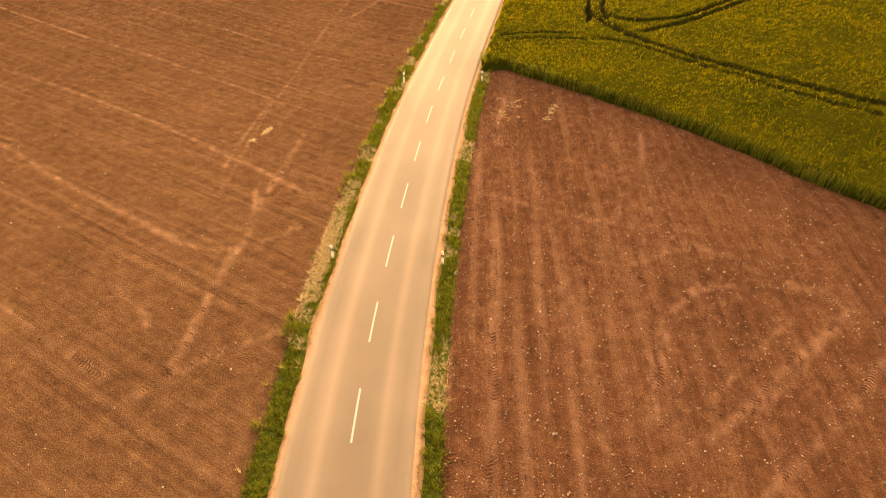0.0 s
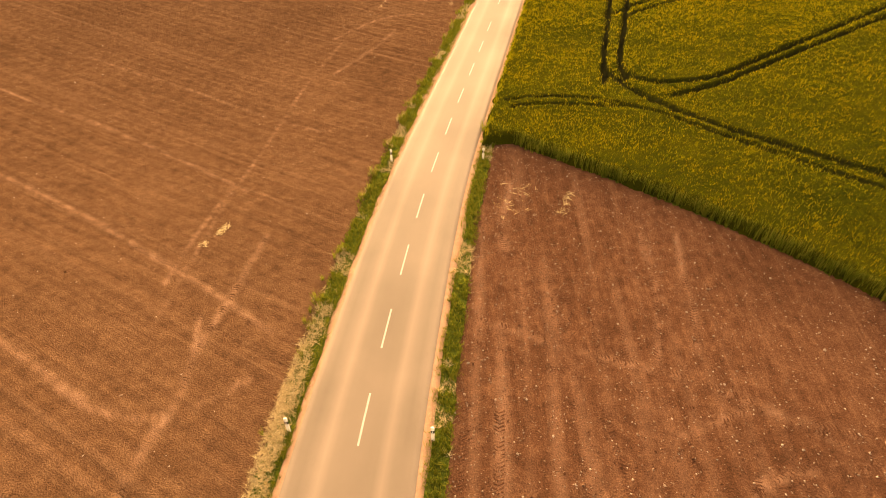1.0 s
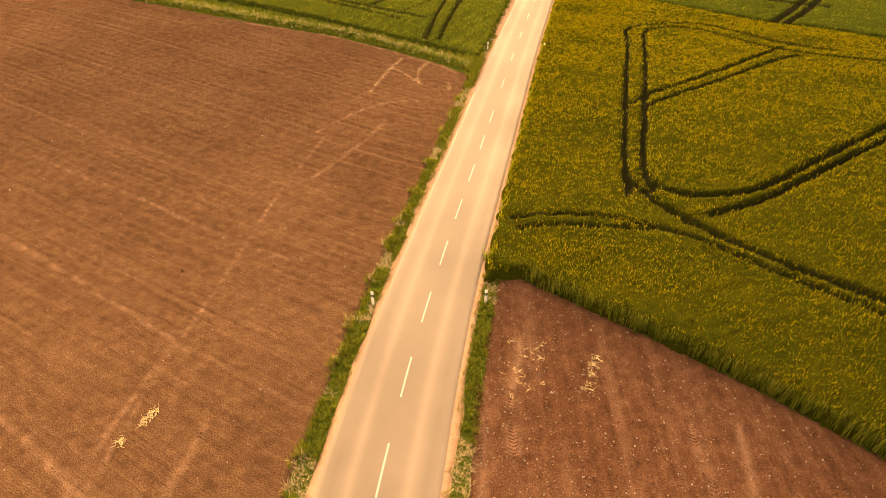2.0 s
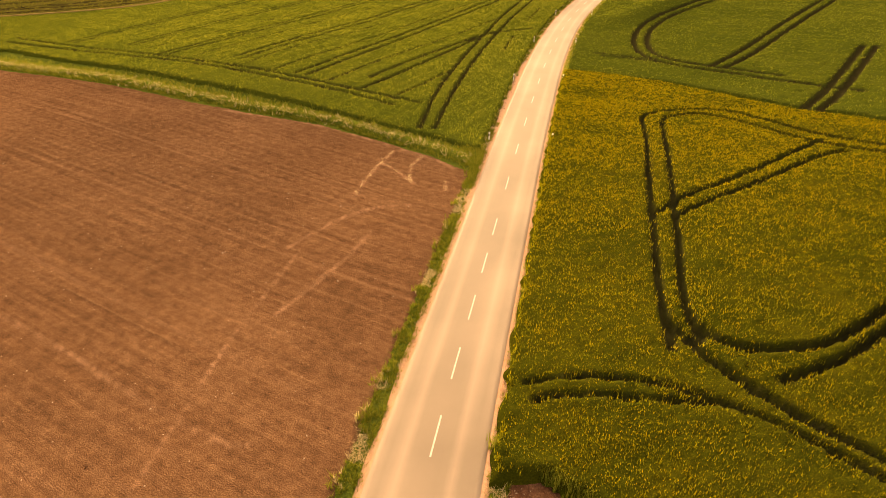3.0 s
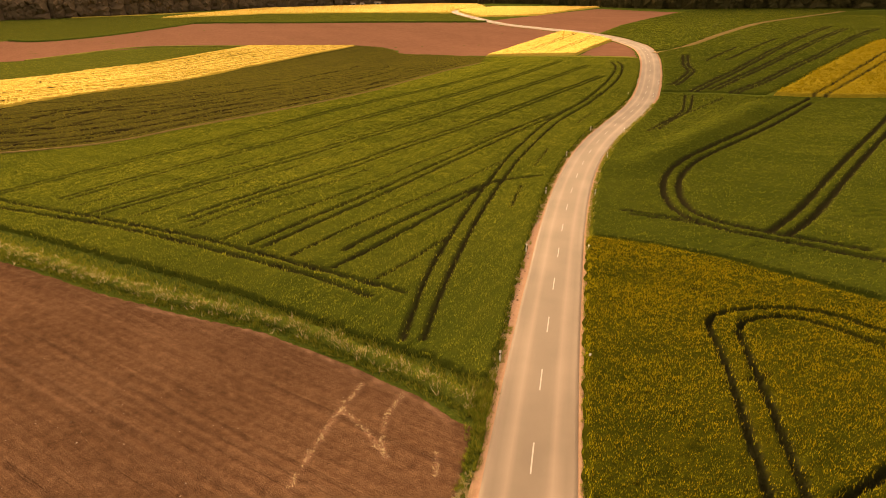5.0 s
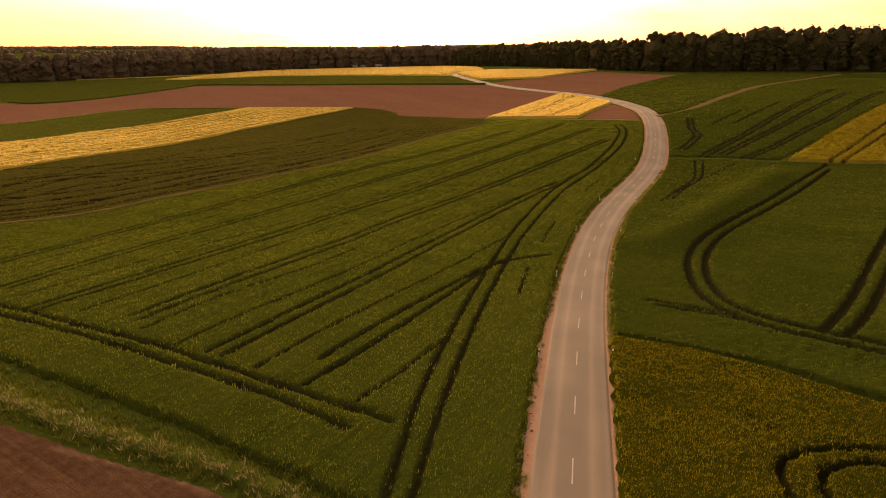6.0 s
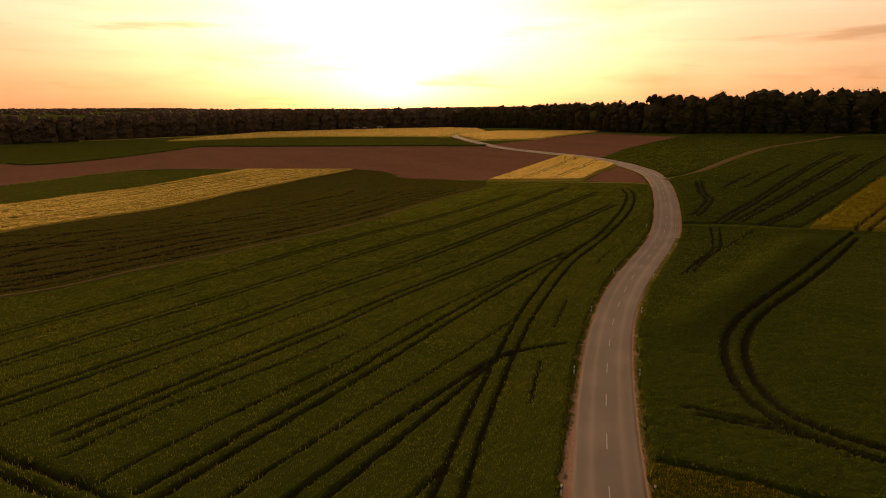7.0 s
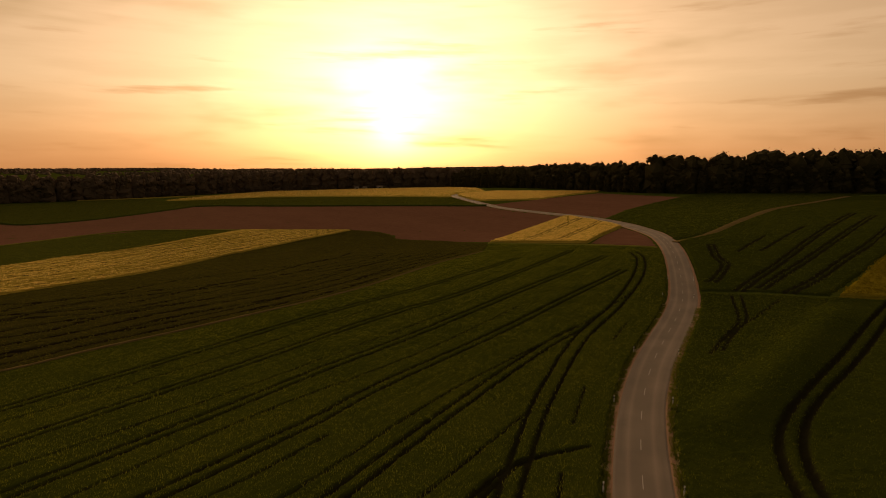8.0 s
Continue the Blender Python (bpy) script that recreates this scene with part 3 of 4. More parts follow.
L2_TRACKS = [
    [(0.9, 103), (3.1, 116.2), (6.2, 129), (9.0, 139.4), (13.4, 154.5), (20.2, 175.4), (32.0, 203), (47, 229), (62.0, 259.3), (70.5, 281), (73, 295)],
    [(2.7, 103), (5.0, 114.8), (8.0, 127.5), (11.0, 139.0), (15.8, 155.5), (22.0, 173.6), (33.9, 201.6), (49, 228), (65.2, 260), (73.5, 283), (75, 295)],
    *pair([(-40.5, 132.5), (-33.6, 143.7), (-23.5, 162.7), (-12.4, 184.0), (1.1, 204), (18.8, 230.2), (33.1, 250.4), (63.8, 291.4)]),
    *pair([(-27.6, 129.7), (-20.1, 143.6), (-9.4, 163.2), (-0.6, 180), (18, 206.5), (39.3, 236.9), (62, 267)]),
    *pair([(-16.5, 121.9), (-11.6, 130.6), (-4, 145), (4.6, 162.4), (15.6, 182), (27.2, 200), (36, 211)]),
    *pair([(-49, 141), (-36.6, 166.6), (-15.6, 204), (-1.7, 224.2), (15.8, 246), (56.6, 309)]),
    *pair([(-62, 146), (-47.4, 173.8), (-26.4, 211), (-12.5, 231.5), (5, 254), (36, 300)]),
    [(-7, 116.9), (-2.5, 124), (5.8, 138.8), (11, 148.6), (15.4, 154.2), (24.1, 158.4)], [(-6.5, 121.6), (-1.5, 130.2), (5.8, 141.9), (13, 152.6), (19, 156.6)],
    ["thin", (-34.6, 131.4), (-28.0, 142.5), (-17.9, 162.8), (-11.1, 174), (4.4, 195.6), (25.6, 227.9)], ["thin", (-25.6, 126.8), (-20.7, 136.2), (-12.6, 148.2), (-6.0, 161.0)],
    ["thin", (-20.8, 123.4), (-15.7, 132.5), (-7.4, 146.6), (5.4, 171.5), (20.4, 193.0), (35.5, 211.4), (55.4, 240.4)],
    ["thin", (-11.9, 119.5), (-6.5, 129.0), (5.9, 149.0), (17.1, 167.5)], ["thin", (-2.1, 114.8), (1.0, 119.3), (6, 128)], ["thin", (15, 139.9), (18.5, 152.4)], ["thin", (22.3, 163.8), (27.3, 177.3)],
    ["thin", (38.3, 200.3), (45.2, 212.9)], ["thin", (-45, 137), (-32, 158), (-10, 195), (10, 224)], ["thin", (-52, 155), (-30, 192), (-5, 232)], ["thin", (11, 105.5), (14.5, 112)],
    [(-75, 152), (-60, 143), (-51.7, 138), (-38.0, 130.8), (-31.3, 127.4), (-24.3, 124.2), (-16.5, 120.3), (-9.8, 117.0), (-1.1, 112.8), (1.6, 111.3)], [(-75, 149), (-52, 136), (-36.1, 128.1), (-27.0, 123.6), (-19.1, 119.6), (-10.8, 115.6), (-4.8, 112.2), (-1.5, 109.9)]]
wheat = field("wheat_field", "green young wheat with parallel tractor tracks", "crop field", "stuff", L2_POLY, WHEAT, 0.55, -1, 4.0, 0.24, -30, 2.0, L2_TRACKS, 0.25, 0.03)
LEY_POLY = [(-110, 140), (-101, 168), (-67, 182), (-53, 200), (-39, 218), (-15.5, 252), (8, 304), (25, 329), (30, 357), (9.9, 383), (-13, 400), (-17, 417), (-24.5, 432), (-42, 446), (-66, 404.5), (-85, 356), (-93, 295.5), (-102, 263), (-107, 246), (-125, 190)]
LEY_EDGE = np.array([(-101, 168), (-67, 182), (-53, 200), (-39, 218), (-15.5, 252), (8, 304), (25, 329)], float)
LEY_TRACKS = [[tuple(p + np.array([-0.88, 0.47]) * off * (1 + 0.12 * math.sin(3 * k + off))) for k, p in enumerate(LEY_EDGE)] for off in (4, 9, 11, 17, 24, 26, 33, 40, 42, 50, 58)]
ley = field("ley_field", "dull dark green ley with faint mowing lines", "field", "stuff",
      LEY_POLY,
      LEY, 0.42, 0, 0, 0.6, -35, 2.0, rough=0.02, relief=lambda u, v: 0.06 * np.sin(u * 2.1) + 0.06 * waves(u, v * 0.04, 2.0, 18), tracks=LEY_TRACKS, wide=0.5)
STRIP_EDGE = np.array([(-120, 185), (-106, 247), (-102, 264), (-93, 296), (-85, 357), (-66, 405), (-41, 443)], float)
STRIP_TRACKS = [[tuple(p + np.array([-0.97, 0.22]) * off) for p in STRIP_EDGE] for off in (4, 5.9, 10.2, 14, 19, 20.9, 25.5, 29, 34, 35.9, 40, 45, 49, 50.9)]
PLOT_TRACKS = [[(45, 352), (90, 428)], [(47, 350.5), (92, 426)], [(57, 341), (93, 402)], [(59, 339.5), (95, 400)]]
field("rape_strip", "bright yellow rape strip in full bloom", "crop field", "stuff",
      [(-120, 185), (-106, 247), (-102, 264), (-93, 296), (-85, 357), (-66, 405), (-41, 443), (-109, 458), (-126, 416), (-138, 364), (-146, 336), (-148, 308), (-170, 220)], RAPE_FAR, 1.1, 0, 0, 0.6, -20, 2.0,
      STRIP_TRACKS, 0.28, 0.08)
field("meadow", "dark green grass field", "field", "stuff",
      [(-109.5, 459), (-127, 416), (-139, 364), (-147, 336), (-149, 308), (-171, 220), (-280, 280), (-205, 386), (-196, 443), (-176, 469)], MEADOW, 0.25, 0, 0, 2.0)
field("bare_field", "brown bare field between rape strips", "field", "structure",
      [(-315, 545), (-287, 534), (-261, 575), (-223, 679), (-190, 669), (-72, 598), (46, 533), (90, 470), (83.5, 442), (53, 398), (31, 364), (10, 384), (-12, 401), (-16, 418), (-23.5, 433), (-40, 446), (-109, 460), (-175, 471), (-196, 444), (-206, 386), (-300, 320), (-400, 450)],
      SOIL_FAR, 0.12, -1, 4.0, 3.0)
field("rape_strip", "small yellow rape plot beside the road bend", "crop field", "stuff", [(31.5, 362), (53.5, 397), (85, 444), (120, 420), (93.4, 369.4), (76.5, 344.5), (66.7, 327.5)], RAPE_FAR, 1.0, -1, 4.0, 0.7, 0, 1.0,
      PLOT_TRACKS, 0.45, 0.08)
field("bare_field", "small bare brown plot inside the bend", "field", "structure", [(67.7, 326), (77, 344), (93, 368), (120, 385), (120, 290), (84, 303)], SOIL_FAR, 0.12, -1, 4.0, 1.5)
field("meadow", "olive green strip below distant rape", "field", "stuff",
      [(-315, 547), (-290, 537), (-262, 578), (-224, 682), (-190, 672), (-72, 601), (46, 536), (60, 560), (24, 626), (-104, 736), (-175, 777), (-291, 765), (-340, 816), (-442, 725), (-420, 600)], MEADOW, 0.3, -1, 4.0, 4.0)
field("rape_strip", "distant yellow rape field below the woods", "crop field", "stuff", [(40, 618), (24, 628), (-104, 738), (-175, 779), (-291, 768), (-216, 930), (-69, 950), (27, 915), (60, 800), (60, 690)], RAPE_FAR, 1.0, -1, 4.0, 4.0)
field("rape_strip", "distant yellow rape field right by the wood", "crop field", "stuff", [(20, 690), (48, 700), (155, 626), (89, 564), (45, 577), (30, 640)], RAPE_FAR, 1.0, 1, 4.0, 3.0)
field("bare_field", "brown bare field below the wood", "field", "structure", [(40, 538), (88, 563), (149, 606), (190, 530), (123, 451), (98, 412), (60, 470)], SOIL_FAR, 0.12, 1, 4.0, 3.0)
PATH_LINE = [(95, 309), (103, 313), (116.3, 325), (146.4, 358), (176.3, 389), (215, 421), (250, 455), (285, 490)]
field("barley_field", "dark green cereal field below the wood", "crop field", "stuff", [(98, 409), (123.5, 449), (190, 529), (215, 560), (330, 520), (284, 493), (214, 423), (175, 391), (145, 360), (115, 327), (90, 311)], WHEAT_R, 0.5, 1, 4.2, 2.0, 0, 1.0, rough=0.06)
BEYOND_TRACKS = [*pair([(83, 241), (93, 252), (110.5, 269.5), (134, 294), (161, 322), (190, 352)]), *pair([(88.9, 241.9), (102.5, 255.2), (120.7, 271.8), (142.6, 292.5), (162.8, 312.2), (190, 340)]),
                *pair([(93.4, 237.4), (107.1, 248.3), (124.9, 264.2), (145.5, 281.6), (174.6, 309.9), (200, 334)]), *pair([(102.7, 299.5), (95.2, 279), (92.8, 268.7), (82.5, 253), (78.4, 248.5)]), [(105, 285.3), (126.7, 308)], [(112, 284), (150, 322)]]
field("barley_field", "green cereal field with curving tractor tracks", "crop field", "stuff", [(90, 307), (116.3, 323), (147, 356), (177, 387), (216, 419), (286, 488), (420, 480), (300, 370), (174, 298), (129, 258.2), (101, 234), (88, 240), (60, 244)],
      WHEAT_R, 0.5, 1, 4.2, 0.75, 0, 1.0, BEYOND_TRACKS, 0.36, 0.06)
WEDGE_RAPE_TRACKS = [[(165, 276), (110.5, 227)], [(160, 266), (112.5, 225)]]
field("rape_strip", "yellow rape wedge behind a grassy field path", "crop field", "stuff", [(102.5, 232.5), (129, 256.5), (174, 296), (260, 330), (200, 190), (119.5, 223)], RAPE_MID, 1.0, 0, 0, 0.6, 0, 1.0,
      WEDGE_RAPE_TRACKS, 0.3, 0.08)
R3_TRACKS = [
    [(169, 279), (104.5, 221), (73, 189), (54.6, 170.4), (46.2, 160.6), (41.4, 151.5), (38.7, 141.8), (39.0, 134.6), (42, 129.2), (46, 125), (52, 118), (60, 109)],
    [(105.5, 219), (75, 187.4), (56.2, 169), (48, 159), (43.4, 150.2), (40.9, 141.5), (41, 135.8), (44.0, 130.4), (48, 126), (54, 119.5)],
    [(116.3, 203.4), (71.9, 155.0), (54.8, 136.1), (45.6, 127.4)], [(112, 195), (72, 151.5), (55.5, 133.5), (47.1, 125.8)], ["thin", (31.1, 139.1), (35.7, 136.2), (39.5, 133.1)], ["thin", (31.6, 137.3), (36.4, 134.4), (41, 131)],
    [(55.2, 144.1), (56.1, 145.1)], ["thin", (66, 175.4), (67.4, 176.4)], ["thin", (70.5, 182.5), (72, 183.5)], *pair([(49.5, 105.0), (56.5, 112.2), (74.0, 132.7)])]
R3_POLY = [(38.7, 167.7), (49, 178.7), (69.6, 199.6), (91.2, 222.5), (100, 231.5), (119, 221), (150, 207), (120, 72), (71, 79), (53.5, 101.3), (48.5, 106), (42.5, 114.6), (37.2, 121.2), (31, 126), (20, 131), (30, 165)]
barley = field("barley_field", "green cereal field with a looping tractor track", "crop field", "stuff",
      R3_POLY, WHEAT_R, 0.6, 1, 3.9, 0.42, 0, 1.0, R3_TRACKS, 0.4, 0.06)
WEDGE_POLY = [(39.2, 167.2), (49.5, 178.2), (70.1, 199.1), (91.7, 222), (99, 231), (88, 236.5), (60, 241), (30, 170)]
WEDGE_TRACKS = [[(78.1, 235.4), (69.3, 215.0), (60.5, 203.0), (52.8, 192.4)], [(80.3, 235.3), (72.0, 216.7), (63.7, 205.5), (55.7, 194.2)], ["thin"] + [(87.5, 231.3), (68.4, 211.0), (55.6, 197.0)]]
wedge = field("barley_field", "lighter green cereal triangle by the road", "crop field", "stuff", WEDGE_POLY, WHEAT_R, 0.45, 1, 4.2, 0.5, 0, 1.0, WEDGE_TRACKS, 0.26, 0.06)


def draped(name, line, half, lift, mat, label, category, step=1.0, kind="structure"):
    """A flat band laid over the land along a line, with a ragged edge."""
    c = smooth(line, step)
    d = np.gradient(c, axis=0)
    d /= np.hypot(*d.T)[:, None]
    nrm = np.stack([d[:, 1], -d[:, 0]], 1)
    rows = []
    for k in (-1.25, -1, 0, 1, 1.25):
        q = c + nrm * (half * k * (1 + 0.25 * waves(c[:, 0] + 9 * k, c[:, 1], 3.5, 6)))[:, None]
        rows.append(np.c_[q, ground(q[:, 0], q[:, 1]) + (lift if abs(k) < 1.2 else -0.1)])
    v = np.stack(rows, 1)
    fs, us = grid_faces(np.ones(v.shape[:2], bool))
    return tagged(new(name, mesh_from(name, v.reshape(-1, 3)[us], fs, [mat])), label, category, kind=kind)


for line, half, lift, mat, words in (([(-224, 681), (-190, 671), (-72, 600), (46, 535)], 1.5, 1.2, GRASS, "dark unmown grass strip beside a bare field"),
                                    ([(-315, 546), (-288, 535.5), (-261, 577), (-224, 681)], 1.5, 1.2, GRASS, "dark unmown grass strip beside a bare field"),
                                    ([(-205, 386), (-196, 443.5), (-176, 470), (-109, 459.5), (-41, 445)], 0.8, 0.7, PALE, "pale grass strip between bare soil and rape"),
                                    ([(31.2, 359.5), (57.6, 327.3), (84, 302.2)], 0.7, 0.6, PALE, "pale grass strip between wheat and rape")):
    draped("grass_margin", line, half, lift, mat, words, "grass bank", 2.0, "stuff")
# pale band added where the taller wheat edge catches light
draped("grass_margin", [(-100, 166.5), (-66.5, 181.5), (-52.5, 199.5), (-38.5, 217.5), (-15, 251.5), (8.5, 303.5), (25.5, 328.5)], 0.4, 0.7, DRY_BANK, "pale band standing for the lit edge of the wheat", "grass bank", 1.0, "stuff")
# bright strip added to stand for the far rape's sunlit edge
draped("rape_strip", [(-391, 775), (-337, 807), (-299, 830), (-250, 848), (-202, 880), (-147, 898)], 2.2, 1.0, RAPE_FAR, "narrow sunlit rape strip below the far wood", "crop field", 3.0, "stuff")
draped("field_path", PATH_LINE, 2.2, 0.4, DRY_BANK, "dry grassy farm path on a low bank", "path", 3.0)

# ---------------------------------------------------------------- delineator posts
def delineator(x, y, turn):
    base = new("delineator_post")
    base.matrix_basis = pose(x, y, float(ground(x, y)) - 0.05, 0, 0, turn)

    def prism(z0, z1, slant=0.0):
        bm = bmesh.new()
        ring = [(-0.075, -0.06), (0.075, -0.06), (0.09, 0.0), (0.0, 0.07), (-0.09, 0.0)]
        lo = [bm.verts.new((a, b, z0)) for a, b in ring]
        hi = [bm.verts.new((a, b, z1 + slant * (b + 0.05))) for a, b in ring]
        bm.faces.new(lo[::-1])
        bm.faces.new(hi)
        for k in range(5):
            bm.faces.new((lo[k], lo[(k + 1) % 5], hi[(k + 1) % 5], hi[k]))
        me = bpy.data.meshes.new("post")
        bm.to_mesh(me)
        bm.free()
        return me

    for nm, z0, z1, m, sl in (("shaft", 0.0, 0.74, POST_WHITE, -0.3), ("band", 0.72, 0.95, POST_BLACK, -0.3), ("cap", 0.93, 1.2, POST_WHITE, -0.5)):
        me = prism(z0, z1, sl)
        me.materials.append(m)
        piece = child(nm, me, base)
        if nm == "band":
            plate = bpy.data.meshes.new("reflector")
            plate.from_pydata([(-0.025, -0.066, 0.76), (0.025, -0.066, 0.76), (0.025, -0.066, 0.9), (-0.025, -0.066, 0.9), (-0.03, -0.058, 0.75), (0.03, -0.058, 0.75), (0.03, -0.058, 0.91), (-0.03, -0.058, 0.91)], [],
                              [(0, 1, 2, 3), (0, 4, 5, 1), (1, 5, 6, 2), (2, 6, 7, 3), (3, 7, 4, 0)])
            plate.materials.append(POST_WHITE)
            child("reflector", plate, piece, "pale glassy reflector")
    return tagged(base, "white roadside delineator post with black band", "road post", "delineator posts")


for x, y in [(-6.2, 26.3), (0.6, 25.8), (-2.4, 51.1), (4.9, 51.0), (9.1, 100.3), (16.4, 99.7), (14.9, 124.2), (22.4, 124.2), (21.7, 148.6), (29.3, 147.7), (30.0, 172.2), (37.7, 171.2), (40.3, 194.6), (47.5, 192.9),
             (61.6, 236.5), (68.6, 234.9), (70.6, 256), (76.4, 253)]:
    delineator(x, y, -10)


# ---------------------------------------------------------------- plants
def blades(name, parent, label, mats, base, spots, tall, wide, lean, count, seed, share=0.0, flat_top=0.0):
    """Many small blades, count to a plant; share of the plants takes the second material; base is their foot above the land."""
    r = np.random.RandomState(seed)
    n = len(spots) * count
    p = np.repeat(spots, count, 0) + r.normal(0, wide * 1.2, (n, 2))
    a = r.uniform(0, 2 * np.pi, n)
    w, h = wide * r.uniform(0.6, 1.4, n) / 2, tall * r.uniform(0.6, 1.3, n)
    z = ground(p[:, 0], p[:, 1]) + base
    bend = r.normal(0, lean, (n, 2)) * h[:, None]
    dx, dy = np.cos(a) * w, np.sin(a) * w
    one = np.stack([p[:, 0] - dx, p[:, 1] - dy, z], 1)
    two = np.stack([p[:, 0] + dx, p[:, 1] + dy, z], 1)
    tip = np.stack([p[:, 0] + bend[:, 0], p[:, 1] + bend[:, 1], z + h], 1)
    if flat_top:
        tip2 = tip + np.stack([dx, dy, 0 * dx], 1) * flat_top
        tip = tip - np.stack([dx, dy, 0 * dx], 1) * flat_top
        v, k = np.stack([one, two, tip2, tip], 1).reshape(-1, 3), 4
    else:
        v, k = np.stack([one, two, tip], 1).reshape(-1, 3), 3
    index = np.repeat((r.uniform(0, 1, len(spots)) < share).astype(int), count) if len(mats) > 1 else None
    me = mesh_from(name, v, np.arange(n * k).reshape(-1, k), mats, False, index)
    return child(name, me, parent, label, "stuff") if parent else tagged(new(name, me), label, "grass", kind="stuff")


def rows_of(q, heading, every, seed):
    """Spots thinned into uneven drill rows along a heading."""
    a = radians(heading)
    u, v = q[:, 0] * math.cos(a) + q[:, 1] * math.sin(a), -q[:, 0] * math.sin(a) + q[:, 1] * math.cos(a)
    chance = 0.8 + 0.3 * waves(u, v * 0.03, every, seed) + 0.2 * waves(q[:, 0], q[:, 1], 16, seed + 1)
    return q[np.random.RandomState(seed).uniform(0, 1, len(q)) < chance]


def sow(poly, side, gap, tracks, wide, per_metre, seed, low=-1e9, high=1e9):
    """Random spots inside a field, off its wheel tracks."""
    p = np.array(poly)
    r = np.random.RandomState(seed)
    (x0, y0), (x1, y1) = p.min(0), p.max(0)
    y0, y1 = max(y0, low), min(y1, high)
    q = r.uniform((x0, y0), (x1, y1), (int((x1 - x0) * (y1 - y0) * per_metre), 2))
    d = inside(q[:, 0], q[:, 1], poly)
    q = q[d > 0.1]
    if side:
        q = q[road_side(q[:, 0], q[:, 1]) * side > gap + 0.05]
    for line in tracks:
        slim = line[0] == "thin"
        q = q[line_distance(q[:, 0], q[:, 1], smooth(line[1:] if slim else line, 2.0)) > (0.22 if slim else wide + 0.08)]
    return q


near_rape = [(8, 53.4), (12.5, 49.6), (18.7, 44.1), (23.8, 38.9), (28, 34.1), (31.4, 30.9), (50, 14.5), (66, 60), (66, 80), (52, 99.6), (47.3, 104), (41.2, 113), (36.3, 119.6), (30.4, 124.6), (22, 128.6), (10, 127), (-6, 53)]
spots = sow(near_rape, 1, 3.4, R2_TRACKS, 0.32, 27, 11)
blades("rape_leaves", rape, "narrow green rape leaves and pods", [RAPE_LEAF], 0.74, np.repeat(spots, 3, 0) + np.random.RandomState(4).normal(0, 0.1, (3 * len(spots), 2)), 0.34, 0.065, 0.14, 1, 12)
bloom = spots[(waves(spots[:, 0], spots[:, 1], 14, 21) + 0.7 * waves(spots[:, 0], spots[:, 1], 4, 22) + np.random.RandomState(5).normal(0, 1.5, len(spots)) + np.clip((spots[:, 1] - 84) / 20, -0.8, 1.0)) > 0.1]
bloom = np.repeat(bloom, 2, 0) + np.random.RandomState(6).normal(0, 0.12, (2 * len(bloom), 2))
blades("rape_blossom", rape, "small yellow rape blossoms", [FLOWER], 0.93, bloom, 0.19, 0.055, 0.14, 1, 13)
rim = smooth([(5.5, 55.6), (8, 53.3), (12.5, 49.5), (18.7, 44.0), (23.8, 38.8), (28, 34.0), (31.4, 30.8), (46, 17.8)], 0.02)
rim = rim + np.random.RandomState(8).normal(0, 0.2, rim.shape)
blades("rape_stalks", rape, "bare green rape stalks along the field edge", [BLADE], 0.05, rim, 0.95, 0.045, 0.1, 5, 9)
spots = rows_of(sow(L2_POLY, -1, 4.0, L2_TRACKS, 0.34, 15, 14, high=205), -31, 1.6, 61)
blades("wheat_leaves", wheat, "upright green wheat leaves", [LEAF], 0.38, np.repeat(spots, 3, 0) + np.random.RandomState(44).normal(0, 0.13, (3 * len(spots), 2)), 0.34, 0.07, 0.14, 1, 15)


spots = rows_of(sow(L2_POLY, -1, 4.0, L2_TRACKS, 0.6, 9, 24, low=204), -31, 2.4, 62)
blades("wheat_leaves", wheat, "upright green wheat leaves", [LEAF], 0.36, np.repeat(spots, 3, 0) + np.random.RandomState(45).normal(0, 0.16, (3 * len(spots), 2)), 0.36, 0.12, 0.12, 1, 25)
spots = rows_of(sow(R3_POLY, 1, 3.9, R3_TRACKS, 0.52, 7, 16, high=236), 43, 2.0, 66)
spots = spots[spots[:, 0] < 120]
blades("barley_leaves", barley, "upright green barley leaves", [BARLEY_LEAF], 0.42, spots, 0.32, 0.1, 0.25, 3, 17)
spots = rows_of(sow(WEDGE_POLY, 1, 4.2, WEDGE_TRACKS, 0.34, 9, 26), 43, 2.0, 67)
blades("barley_leaves", wedge, "upright green barley leaves", [BARLEY_LEAF], 0.26, spots, 0.36, 0.13, 0.25, 3, 27)


spots = rows_of(sow(LEY_POLY, 0, 0, LEY_TRACKS, 0.55, 3.6, 18), -35, 3.5, 63)
blades("ley_leaves", ley, "short dull green ley growth", [LEY_LEAF], 0.3, spots, 0.28, 0.3, 0.4, 3, 19)


def along_road(side, near, far, s0, s1, per_metre, seed):
    r = np.random.RandomState(seed)
    n = int((s1 - s0) * per_metre)
    s = r.uniform(s0, s1, n)
    return road_at(s, side * r.uniform(near, far, n))


